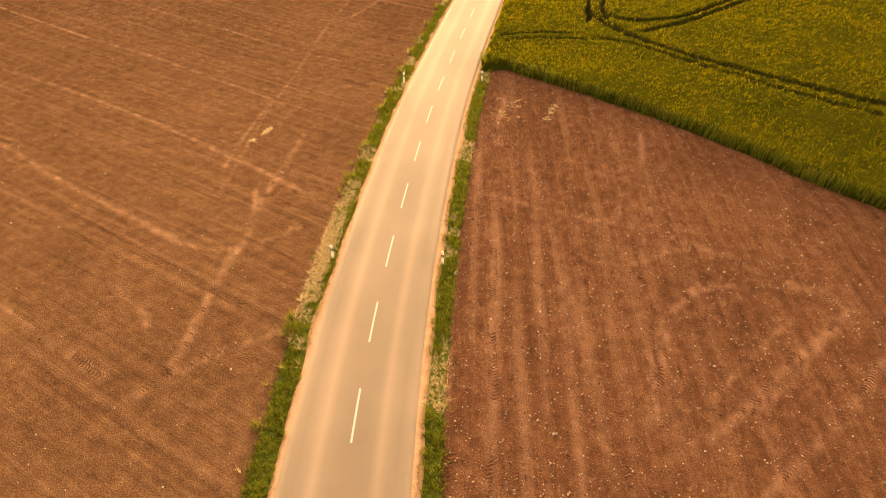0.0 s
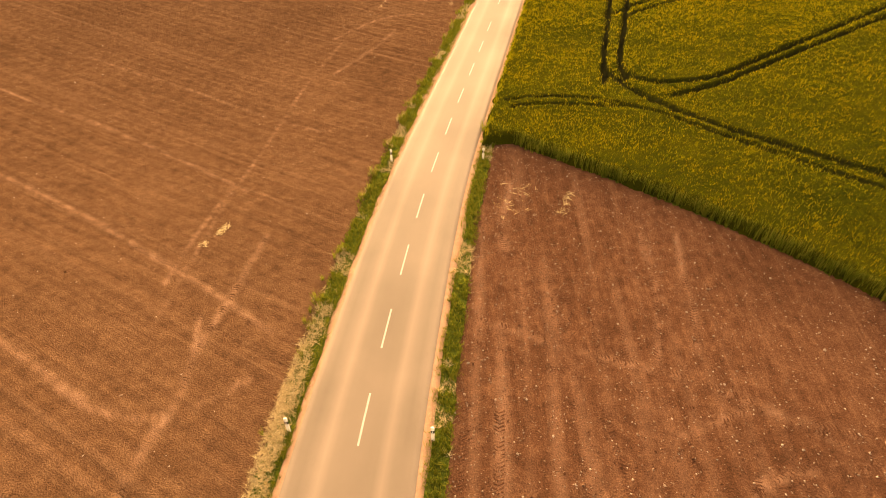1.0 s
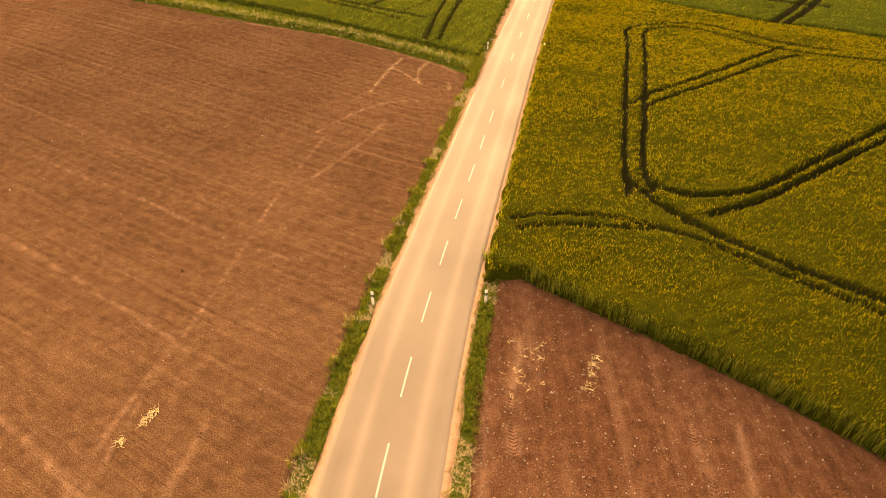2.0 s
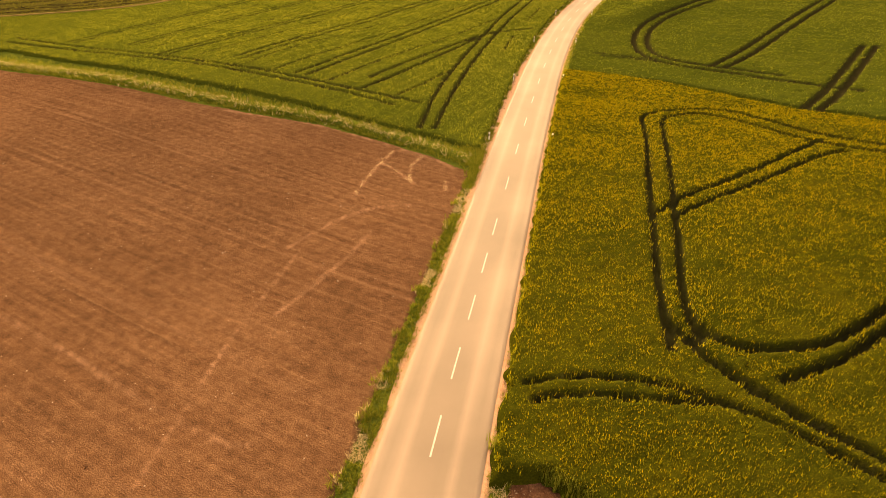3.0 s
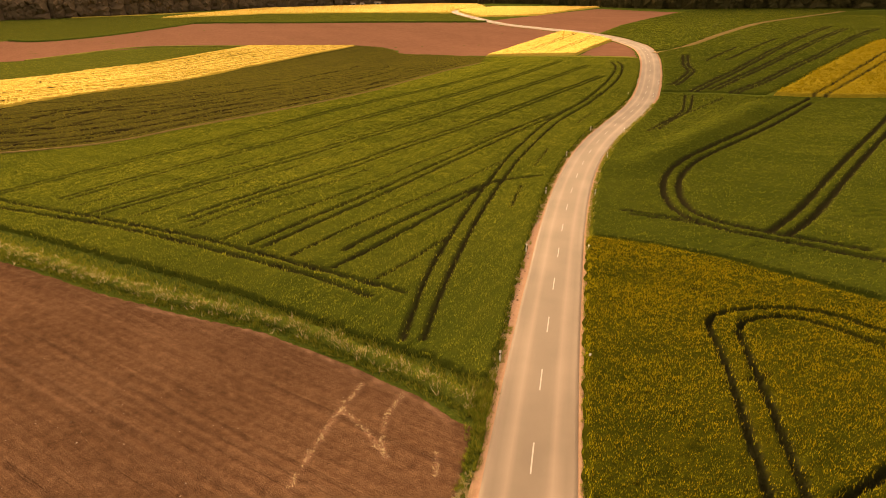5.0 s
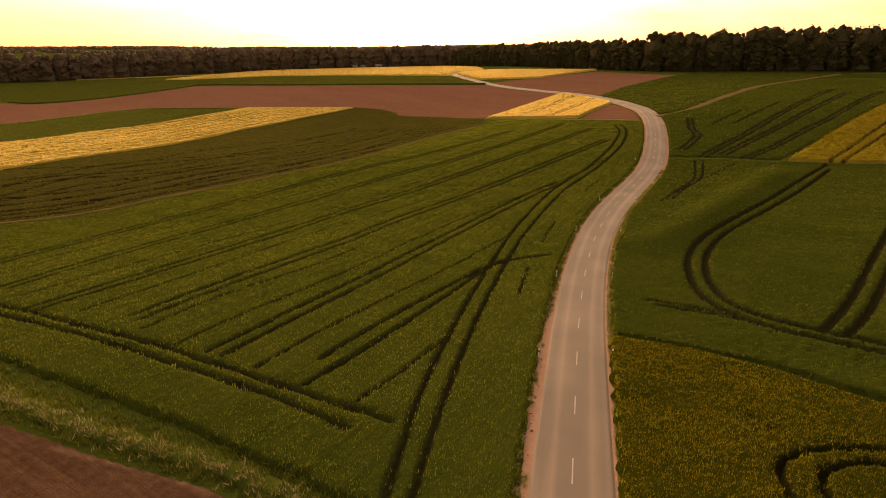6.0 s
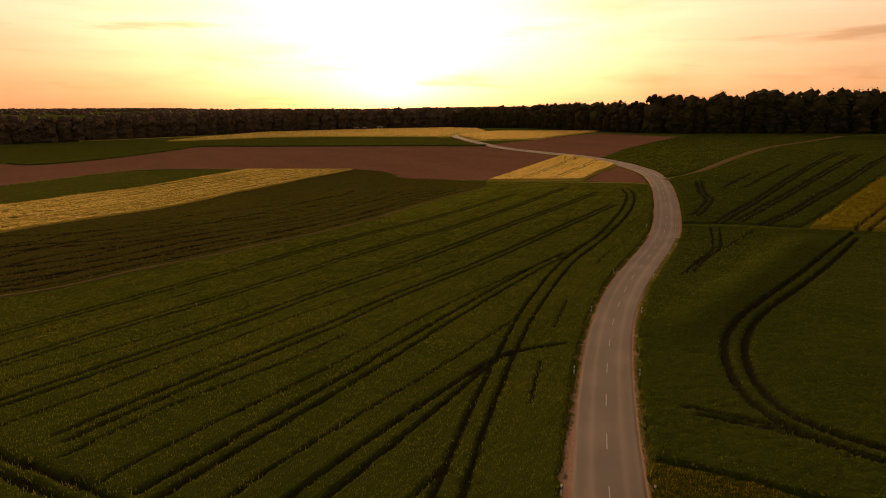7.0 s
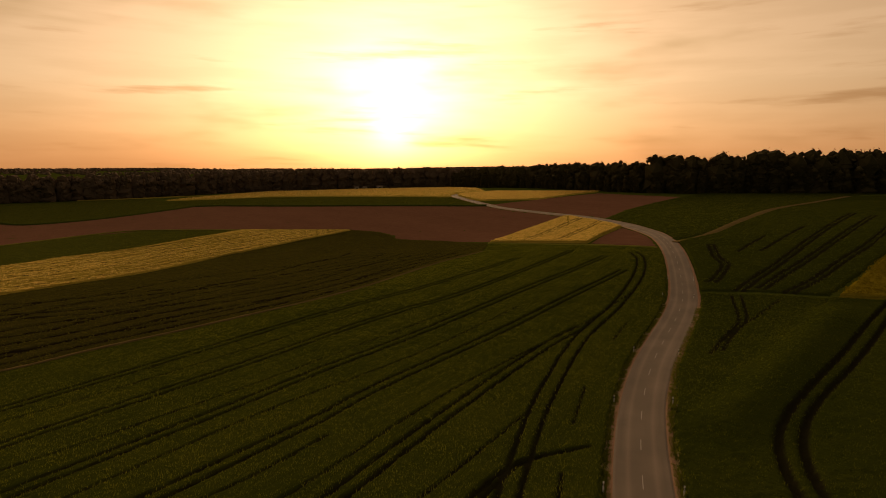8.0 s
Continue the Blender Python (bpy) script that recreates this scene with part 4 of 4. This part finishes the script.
for side, seed in ((-1, 31), (1, 32)):
    spots = along_road(side, 3.15, 4.35, 60, 330, 42, seed)
    dry = waves(spots[:, 0], spots[:, 1], 9, 40 + seed) + 0.5 * waves(spots[:, 0], spots[:, 1], 2.5, 41)
    if side < 0:
        dry = dry + 1.5 * np.exp(-((spots[:, 1] - 28) / 6) ** 2) * np.clip((-3.3 - road_side(spots[:, 0], spots[:, 1])) / 0.35, -0.4, 1)
        keep = (np.abs(spots[:, 1] - 121) > 15) | (road_side(spots[:, 0], spots[:, 1]) < -3.75)
        spots, dry = spots[keep], dry[keep]
    else:
        dry = dry - 0.15
    blades("verge_grass", None, "rough green verge grass beside the road", [BLADE], 0.0, spots[dry < 0.45], 0.3, 0.04, 0.45, 7, seed)
    blades("verge_grass", None, "dry straw-coloured verge grass beside the road", [STRAW], 0.0, spots[dry >= 0.45], 0.24, 0.026, 0.7, 8, seed + 5)


spots = along_road(-1, 3.6, 4.45, 110, 126, 60, 35)
spots = spots[np.random.RandomState(36).uniform(0, 1, len(spots)) < np.exp(-((spots[:, 1] - 28) / 4.5) ** 2) + 0.25 * waves(spots[:, 0], spots[:, 1], 2, 37)]
blades("verge_grass", None, "flattened pale straw beside the road", [STRAW], 0.1, spots, 0.11, 0.026, 1.6, 10, 38)


corner = np.array([(7.0, 94.0)]) + np.random.RandomState(160).normal(0, 1.0, (260, 2)) * np.array([0.8, 2.4])
corner = corner[road_side(corner[:, 0], corner[:, 1]) < -3.4]
blades("verge_weeds", None, "rank green weeds in the corner between field and road", [BLADE], 0.05, corner, 0.6, 0.045, 0.4, 10, 161)
for side, near, s0, s1, seed in ((-1, 3.5, 176, 320, 151), (1, 3.55, 146, 300, 152), (-1, 4.0, 60, 176, 153)):
    spots = along_road(side, near, near + 0.75, s0, s1, 16, seed)
    spots = spots[waves(spots[:, 0], spots[:, 1], 5, seed) + 0.8 * waves(spots[:, 0], spots[:, 1], 1.8, seed + 3) > 0.45]
    blades("verge_weeds", None, "tall rank weeds and seeding grass on the verge", [BLADE, STRAW], 0.05, spots, 0.5, 0.032, 0.3, 9, seed + 6, 0.12)


# ---------------------------------------------------------------- grassy margin between the ploughed field and the wheat
MARGIN = [(6.4, 94.8), (3.2, 97.4), (-2.9, 101.6), (-10.5, 106.0), (-18.7, 108.8), (-28.8, 113.1), (-38.2, 118.2), (-48.8, 123.9), (-60, 129.6), (-110, 156)]
draped("grass_margin", MARGIN, 0.75, 0.32, GRASS, "tufted grass bank between two fields", "grass bank", 0.5, "stuff")


def beside(line, spread_out, per_metre, seed, step=0.5):
    """Random spots along a line."""
    c = smooth(line, step)
    r = np.random.RandomState(seed)
    q = c[r.randint(0, len(c), int(len(c) * step * per_metre))]
    return q + r.normal(0, spread_out, q.shape)


blades("bank_grass", None, "pale seeding grass on the bank", [BLADE, STRAW], 0.15, (lambda b: b[waves(b[:, 0], b[:, 1], 2.6, 57) > -0.35])(beside(MARGIN, 0.5, 60, 51)), 0.45, 0.06, 0.5, 4, 52, 0.3)
strip = beside(MARGIN, 1.6, 75, 53)
strip = strip[inside(strip[:, 0], strip[:, 1], [(9.5, 96), (5.6, 92.8), (2.4, 96), (-3.7, 100.2), (-11.2, 104.6), (-19.4, 107.3), (-29.5, 111.5), (-38.9, 116.7), (-61, 128), (-110, 153), (-110, 159), (-69.7, 142.5), (-54.5, 132.4), (-32, 119.6), (-15.6, 111.6), (-5, 105.8), (2.5, 101.4), (8, 98.5)]) > 0]
blades("bank_grass", None, "green grass along the field edge", [BLADE], 0.0, strip, 0.42, 0.08, 0.5, 4, 54)

# ---------------------------------------------------------------- wheel marks, straw and stones on the soil
def pebbles(name, label, spots, size, mat, lift, seed):
    """Small angular stones or clods, each of six faces."""
    r = np.random.RandomState(seed)
    n = len(spots)
    z = ground(spots[:, 0], spots[:, 1]) + lift
    k = size * r.gamma(4, 0.25, n)
    ring = r.uniform(0, 6.28, n)[:, None] + np.array([0, 1.57, 3.14, 4.71]) + r.uniform(-0.4, 0.4, (n, 4))
    rad = k[:, None] * r.uniform(0.6, 1.3, (n, 4))
    base = np.stack([spots[:, :1] + np.cos(ring) * rad, spots[:, 1:] + np.sin(ring) * rad, np.repeat((z - k * 0.3)[:, None], 4, 1)], -1)
    top = np.stack([spots[:, 0], spots[:, 1], z + k * r.uniform(0.4, 0.9, n)], -1)[:, None]
    v = np.concatenate([base, top], 1).reshape(-1, 3)
    f = (np.arange(n)[:, None, None] * 5 + np.array([[0, 1, 4], [1, 2, 4], [2, 3, 4], [3, 0, 4]])).reshape(-1, 3)
    return tagged(new(name, mesh_from(name, v, f, [mat], False)), label, "stones", kind="stuff")


r = np.random.RandomState(71)
q = r.uniform((-2, 0), (45, 53), (46000, 2))
q = q[(inside(q[:, 0], q[:, 1], [(60, 0), (60, 5), (31.4, 30), (23.8, 38), (12.5, 48.8), (8, 52.5), (5, 55), (-40, 0)]) > 0.2) & (road_side(q[:, 0], q[:, 1]) > 4.3)]
keep_stone = r.uniform(0, 1, len(q)) < 0.35 + 0.65 * np.exp(-(road_side(q[:, 0], q[:, 1]) - 4) / 9)
pebbles("field_stones", "pale limestone bits strewn over brown soil", q[keep_stone][:13000], 0.038, STONE, 0.09, 72)
q = r.uniform((-60, 5), (6, 100), (34000, 2))
q = q[(inside(q[:, 0], q[:, 1], [(-130, 0), (80, 0), (80, 60), (5, 92), (-20, 106), (-60, 126), (-130, 160)]) > 0.3) & (road_side(q[:, 0], q[:, 1]) < -4.4)]
pebbles("field_stones", "few pale stones on ploughed soil", q[:1500], 0.04, STONE, 0.1, 73)
pebbles("soil_clods", "dark brown soil clods", q[1500:], 0.038, SOIL, 0.08, 74)
q = r.uniform((0, 0), (40, 52), (62000, 2))
q = q[(inside(q[:, 0], q[:, 1], [(60, 0), (60, 5), (31.4, 30), (23.8, 38), (12.5, 48.8), (8, 52.5), (5, 55), (-40, 0)]) > 0.2) & (road_side(q[:, 0], q[:, 1]) > 4.3)]
pebbles("soil_clods", "reddish soil clods", q[:24000], 0.038, SOIL_R, 0.08, 75)
for x, y, n, far in ((-13.2, 42.5, 12, 0.12), (-13.35, 42.1, 12, 0.12), (-13.5, 41.7, 10, 0.12), (-14.2, 40.6, 12, 0.14), (10.9, 45.7, 10, 0.13), (10.6, 45.2, 10, 0.13), (10.4, 44.6, 10, 0.13), (9.9, 43.6, 10, 0.13), (7.2, 46.5, 14, 0.6), (6.4, 44.5, 15, 0.6)):
    spots = np.array([(x, y)]) + np.random.RandomState(n + int(y)).normal(0, far, (n, 2))
    blades("straw_litter", None, "pale straw litter on the soil", [STRAW], 0.11, spots, 0.05, 0.06, 3.5, 4, n)

dragged = np.concatenate([beside(line, 0.12, 13, 140 + k, 0.1) for k, (line, half) in enumerate(MARKS_CORNER[:4])])
blades("straw_litter", None, "pale straw dragged along wheel marks in the field corner", [STRAW], 0.09, dragged, 0.04, 0.035, 2.5, 3, 141)

# ---------------------------------------------------------------- blossom on the distant rape
for name, poly, side, dense, ruts in (("far_blossom", [(-120, 190), (-106, 247), (-102, 264), (-93, 296), (-85, 357), (-66, 405), (-42, 442), (-109, 457), (-126, 416), (-138, 364), (-146, 336), (-148, 308), (-168, 222)], 0, 3.6, STRIP_TRACKS),
                                ("far_blossom", [(32.5, 362), (54, 397), (85, 443), (120, 419), (93, 370), (76.5, 346), (66.7, 328.5)], -1, 3.6, PLOT_TRACKS),
                                ("far_blossom", [(103, 233), (129, 257), (174, 296), (230, 320), (190, 196), (119.5, 224)], 0, 3.4, WEDGE_RAPE_TRACKS),
                                ("far_blossom", [(40, 620), (24, 630), (-104, 740), (-175, 781), (-290, 770), (-216, 928), (-69, 948), (27, 913), (58, 800), (58, 692)], -1, 0.25, ()),
                                ("far_blossom", [(22, 690), (48, 698), (154, 626), (89, 565), (46, 578), (32, 640)], 1, 0.8, ())):
    spots = sow(poly, side, 4.2, ruts, 0.5, dense, int(abs(poly[0][0])) + 80)
    far = dense < 2
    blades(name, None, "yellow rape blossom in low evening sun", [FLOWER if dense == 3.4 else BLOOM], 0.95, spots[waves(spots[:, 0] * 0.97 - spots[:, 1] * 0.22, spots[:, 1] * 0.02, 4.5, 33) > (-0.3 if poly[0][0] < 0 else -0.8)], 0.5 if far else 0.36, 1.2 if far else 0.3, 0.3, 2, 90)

# ---------------------------------------------------------------- growth on the fields farther off
for poly, side, dense, tall, broad, mat, base, words, seed in (
        ([(90, 307), (116.3, 323), (147, 356), (177, 387), (216, 419), (260, 440), (300, 370), (174, 298), (129, 258.2), (101, 234), (88, 240), (60, 244)], 1, 2.6, 0.36, 0.2, BARLEY_LEAF, 0.34, "upright green cereal leaves", 111),
        ([(98, 409), (123.5, 449), (190, 529), (215, 556), (320, 516), (284, 493), (214, 423), (175, 391), (145, 360), (115, 327), (92, 311)], 1, 0.8, 0.45, 0.5, BARLEY_LEAF, 0.32, "upright green cereal leaves", 112),
        ([(-109.5, 460), (-127, 416), (-139, 364), (-147, 336), (-149, 308), (-171, 220), (-270, 285), (-205, 386), (-196, 443), (-176, 469)], 0, 0.7, 0.35, 0.5, MEADOW_LEAF, 0.12, "low olive green meadow growth", 113),
        ([(-315, 549), (-290, 540), (-262, 580), (-224, 684), (-190, 674), (-72, 603), (46, 538), (56, 560), (24, 624), (-104, 734), (-175, 775), (-291, 763), (-340, 812), (-430, 720), (-415, 605)], -1, 0.4, 0.45, 0.8, MEADOW_LEAF, 0.15, "low olive green meadow growth", 114)):
    spots = rows_of(sow(poly, side, 4.4, BEYOND_TRACKS if seed == 111 else (), 0.55, dense, seed), 43 if side > 0 else -20, 5.0, seed)
    blades("field_growth", None, words, [mat], base, spots, tall, broad, 0.25, 2, seed)

# ---------------------------------------------------------------- woods
LUMP = []
for k in range(12):
    t = -1 if k % 2 else 1
    g = 1.618 if k % 4 < 2 else -1.618
    LUMP.append([(0, t, g), (t, g, 0), (g, 0, t)][k // 4])
LUMP = np.array(LUMP) / 1.902
LUMP_FACES = np.array([(i, j, k) for i, j, k in itertools.combinations(range(12), 3) if max(np.linalg.norm(LUMP[i] - LUMP[j]), np.linalg.norm(LUMP[j] - LUMP[k]), np.linalg.norm(LUMP[i] - LUMP[k])) < 1.1])


def leafy(c, size, leaves, leaf, r):
    """Clumps of foliage at the places c: a ragged dense heart each, with loose leaves standing off it."""
    m = len(c)
    size = np.broadcast_to(size, (m,))
    heart = c[:, None] + LUMP * (size[:, None] * r.uniform(0.6, 1.25, (m, 12)))[..., None]
    v, f = [heart.reshape(-1, 3)], [(np.arange(m)[:, None, None] * 12 + LUMP_FACES).reshape(-1, 3)]
    if leaves:
        n = m * leaves
        way = r.normal(0, 1, (n, 3))
        way /= np.linalg.norm(way, axis=1)[:, None]
        p = np.repeat(c, leaves, 0) + way * (np.repeat(size, leaves) * r.uniform(0.75, 1.45, n))[:, None]
        e1, e2 = r.normal(0, 1, (n, 3)), r.normal(0, 1, (n, 3))
        k = leaf * r.uniform(0.6, 1.3, n)[:, None]
        v.append(np.stack([p - e1 * k * 0.5, p + e1 * k * 0.5, p + e2 * k * 0.9], 1).reshape(-1, 3))
        f.append(m * 12 + np.arange(n * 3).reshape(-1, 3))
    return np.concatenate(v), np.concatenate(f)


def crown_of(seed, tall, clumps, leaves, leaf, broad=0.27):
    """One broad crown of clumps, with an uneven outline."""
    r = np.random.RandomState(seed)
    u = r.uniform(0, 1, clumps) ** 0.8
    z = tall * (0.01 + 0.93 * u)
    reach = tall * broad * np.sqrt(np.clip(np.sin(np.pi * (0.3 + 0.68 * u)), 0.03, 1)) * r.uniform(0.35, 1.1, clumps)
    a = r.uniform(0, 6.28, clumps)
    c = np.stack([np.cos(a) * reach, np.sin(a) * reach, z], 1)
    size = tall * 0.235 / clumps ** 0.36 * r.uniform(0.7, 1.2, clumps)
    # dense heart of boughs round the trunk
    heart = np.stack([r.normal(0, 0.03 * tall, 9), r.normal(0, 0.03 * tall, 9), tall * np.linspace(0.06, 0.8, 9)], 1)
    c, size = np.concatenate([c, heart]), np.concatenate([size, tall * broad * np.sqrt(np.sin(np.pi * np.linspace(0.35, 0.86, 9))) * 0.78])
    return leafy(c, size, leaves, leaf, r)


def make_tree(seed, tall):
    base = new("beech_tree")
    bm = bmesh.new()

    def limb(a, b, ra, rb):
        a, b = Vector(a), Vector(b)
        q = (b - a).to_track_quat("Z", "Y")
        rings = []
        for p, rad in ((a, ra), (b, rb)):
            rings.append([bm.verts.new(p + q @ Vector((math.cos(k * 1.0472) * rad, math.sin(k * 1.0472) * rad, 0))) for k in range(6)])
        for k in range(6):
            bm.faces.new((rings[0][k], rings[0][(k + 1) % 6], rings[1][(k + 1) % 6], rings[1][k]))

    rr = random.Random(seed)
    mid = (rr.uniform(-0.4, 0.4), rr.uniform(-0.4, 0.4), tall * 0.4)
    limb((0, 0, -1.0), mid, 0.5, 0.36)
    limb(mid, (rr.uniform(-1, 1), rr.uniform(-1, 1), tall * 0.88), 0.36, 0.08)
    for k in range(7):
        a, z = rr.uniform(0, 6.28), tall * rr.uniform(0.25, 0.6)
        limb((0, 0, z), (math.cos(a) * tall * 0.2, math.sin(a) * tall * 0.2, z + tall * 0.16), 0.18, 0.05)
    me = bpy.data.meshes.new("trunk")
    bm.to_mesh(me)
    bm.free()
    me.materials.append(BARK)
    child("trunk", me, base)
    v, f = crown_of(seed, tall, 150, 18, tall * 0.02)
    child("crown", mesh_from("crown", v, f, [CROWN], False), base)
    return tagged(base, "tall broad-leaved tree at the dark edge of a wood", "tree", "trees of the wood edge")


KINDS = [make_tree(100 + k, h) for k, h in enumerate((30, 27, 32, 25))]
WOOD = smooth([(40, 930), (62, 880), (99, 800), (150, 650), (203, 572), (271, 538), (330, 518), (430, 500)], 8.0)
wr = random.Random(7)
for k, (x, y) in enumerate(WOOD):
    kind = KINDS[wr.randrange(4)] if k >= 4 else KINDS[k]
    size = wr.uniform(0.8, 1.12) * (0.8 if y > 600 else 1.0)
    x, y = x + wr.uniform(-2, 2), y + wr.uniform(0, 5)
    m = pose(x, y, float(ground(x, y)), 0, 0, wr.uniform(0, 360)) @ Matrix.Scale(size, 4)
    if k < 4:
        kind.matrix_basis = m
    else:
        copy_thing(kind, m)


def woodland(name, label, line, rows, apart, tall, clumps, leaf, seed, mat, leaves, broad):
    """The mass of a wood behind its edge, in one mesh."""
    r = np.random.RandomState(seed)
    c = smooth(line, apart)
    d = np.gradient(c, axis=0)
    d /= np.hypot(*d.T)[:, None]
    back = np.stack([-d[:, 1], d[:, 0]], 1)
    shapes = [crown_of(seed + k, 1.0, clumps, leaves, leaf / tall, broad) for k in range(5)]
    out, tri, at = [], [], 0
    for row in rows:
        for (x, y), (bx, by) in zip(c, back):
            x, y = x + bx * row + r.uniform(-4, 4), y + by * row + r.uniform(-4, 4)
            h = tall * r.uniform(0.86, 1.1) * (0.8 if y > 600 and x > 30 else 1.0)
            v, f = shapes[r.randint(5)]
            out.append(v * h + np.array([x, y, float(ground(x, y))]))
            tri.append(f + at)
            at += len(v)
    return tagged(new(name, mesh_from(name, np.concatenate(out), np.concatenate(tri), [mat], False)), label, "woods", kind="stuff")


woodland("woodland", "dark deciduous wood behind its edge trees", [(40, 930), (62, 880), (99, 800), (150, 650), (203, 572), (271, 538), (330, 518), (430, 500), (560, 480)], (8, 18), 8.0, 31, 24, 0.7, 200, CROWN, 8, 0.36)
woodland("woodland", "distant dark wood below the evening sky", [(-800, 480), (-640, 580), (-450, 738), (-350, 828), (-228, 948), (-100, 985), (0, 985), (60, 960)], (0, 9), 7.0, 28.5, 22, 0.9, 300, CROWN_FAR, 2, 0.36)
r = np.random.RandomState(310)
q = r.uniform((-2900, 2350), (2900, 3500), (5200, 2))
q = q[waves(q[:, 0], q[:, 1], 900, 311) > -0.35]
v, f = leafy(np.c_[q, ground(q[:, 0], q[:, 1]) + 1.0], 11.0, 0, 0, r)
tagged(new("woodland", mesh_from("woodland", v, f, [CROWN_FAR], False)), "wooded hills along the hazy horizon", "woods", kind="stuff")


spots = along_road(-1, 3.3, 4.0, 196, 232, 5, 91)
pebbles("verge_stones", "pale stones and litter on the road verge", spots, 0.09, STONE, 0.12, 92)


def tyre_print(lines, gauge, seed):
    """Rows of small slanting ridges that tractor tyres left in the soil."""
    r = np.random.RandomState(seed)
    v, f = [], []
    for line, half in lines:
        c = smooth(line, 0.21)
        d = np.gradient(c, axis=0)
        d /= np.hypot(*d.T)[:, None]
        for lane in gauge:
            for p, t in zip(c, d):
                n = np.array([t[1], -t[0]])
                if waves(p[0], p[1], 6, 55) < -0.3:
                    continue
                for side in (-1, 1):
                    a = p + n * lane + r.normal(0, 0.012, 2)
                    b = a + n * side * 0.26 - t * 0.15
                    w = t * 0.06
                    z = float(ground(a[0], a[1])) + 0.07
                    i = len(v)
                    for q, h in ((a - w, 0), (a + w, 0), (b + w, 0), (b - w, 0), (a, 0.02), (b, 0.016)):
                        v.append((q[0], q[1], z + h))
                    f += [(i, i + 3, i + 5, i + 4), (i + 1, i + 4, i + 5, i + 2), (i, i + 4, i + 1, i + 1), (i + 2, i + 5, i + 3, i + 3)]
    return v, f


for lines, gauge, mat, seed in ((MARKS_LEFT[5:9] + MARKS_LEFT[-2:] + [([(-26, 13), (-20, 11), (-15, 8)], 0.2)], (0.0, 1.8), SOIL, 5),
                                (MARKS_RIGHT + [([(7, 12), (7.4, 24), (8, 38)], 0.2), ([(10, 47), (9, 40), (8.6, 33)], 0.2)], (0.0, 1.8), SOIL_R, 6)):
    v, f = tyre_print(lines, gauge, seed)
    me = bpy.data.meshes.new("tyre_prints")
    me.from_pydata(v, [], [q if q[2] != q[3] else q[:3] for q in f])
    me.materials.append(mat)
    tagged(new("tyre_prints", me), "slanting tyre tread prints in brown soil", "tyre prints", kind="stuff")


# ---------------------------------------------------------------- farm sheds far off below the woods
def farm_shed(x, y, turn, long, deep, tall):
    base = new("farm_shed")
    base.matrix_basis = pose(x, y, float(ground(x, y)), 0, 0, turn)
    a, b = long / 2, deep / 2
    wall = [(-a, -b, -0.5), (a, -b, -0.5), (a, b, -0.5), (-a, b, -0.5), (-a, -b, tall), (a, -b, tall), (a, b, tall), (-a, b, tall), (-a, 0, tall + deep * 0.25), (a, 0, tall + deep * 0.25)]
    me = bpy.data.meshes.new("wall")
    me.from_pydata(wall, [], [(0, 1, 5, 4), (2, 3, 7, 6), (1, 2, 6, 9, 5), (3, 0, 4, 8, 7)])
    me.materials.append(POST_WHITE)
    child("wall", me, base)
    for side in (-1, 1):
        e, t = side * (b + 0.4), tall - 0.1
        top = tall + deep * 0.25 + 0.12
        roof = [(-a - 0.4, e, t), (a + 0.4, e, t), (a + 0.4, 0, top), (-a - 0.4, 0, top)]
        me = bpy.data.meshes.new("roof")
        me.from_pydata(roof + [(p[0], p[1], p[2] + 0.15) for p in roof], [], [(0, 1, 2, 3), (4, 5, 6, 7), (0, 1, 5, 4), (1, 2, 6, 5), (2, 3, 7, 6), (3, 0, 4, 7)])
        me.materials.append(STONE)
        child("roof", me, base)
    me = bpy.data.meshes.new("door")
    me.from_pydata([(-1.6, -b - 0.06, 0), (1.6, -b - 0.06, 0), (1.6, -b - 0.06, tall * 0.8), (-1.6, -b - 0.06, tall * 0.8), (-1.6, -b, 0), (1.6, -b, 0), (1.6, -b, tall * 0.8), (-1.6, -b, tall * 0.8)], [],
                   [(0, 1, 2, 3), (0, 1, 5, 4), (1, 2, 6, 5), (2, 3, 7, 6), (3, 0, 4, 7)])
    me.materials.append(BARK)
    child("door", me, base)
    return tagged(base, "small whitewashed farm shed at the foot of a wood", "shed", "farm sheds")


for x, y, turn, long, deep, tall in ((-101, 961, 8, 6, 4, 2.6), (-89, 959, -5, 5, 4, 2.4), (-68, 963, 12, 8, 5, 2.8)):
    farm_shed(x, y, turn, long, deep, tall)
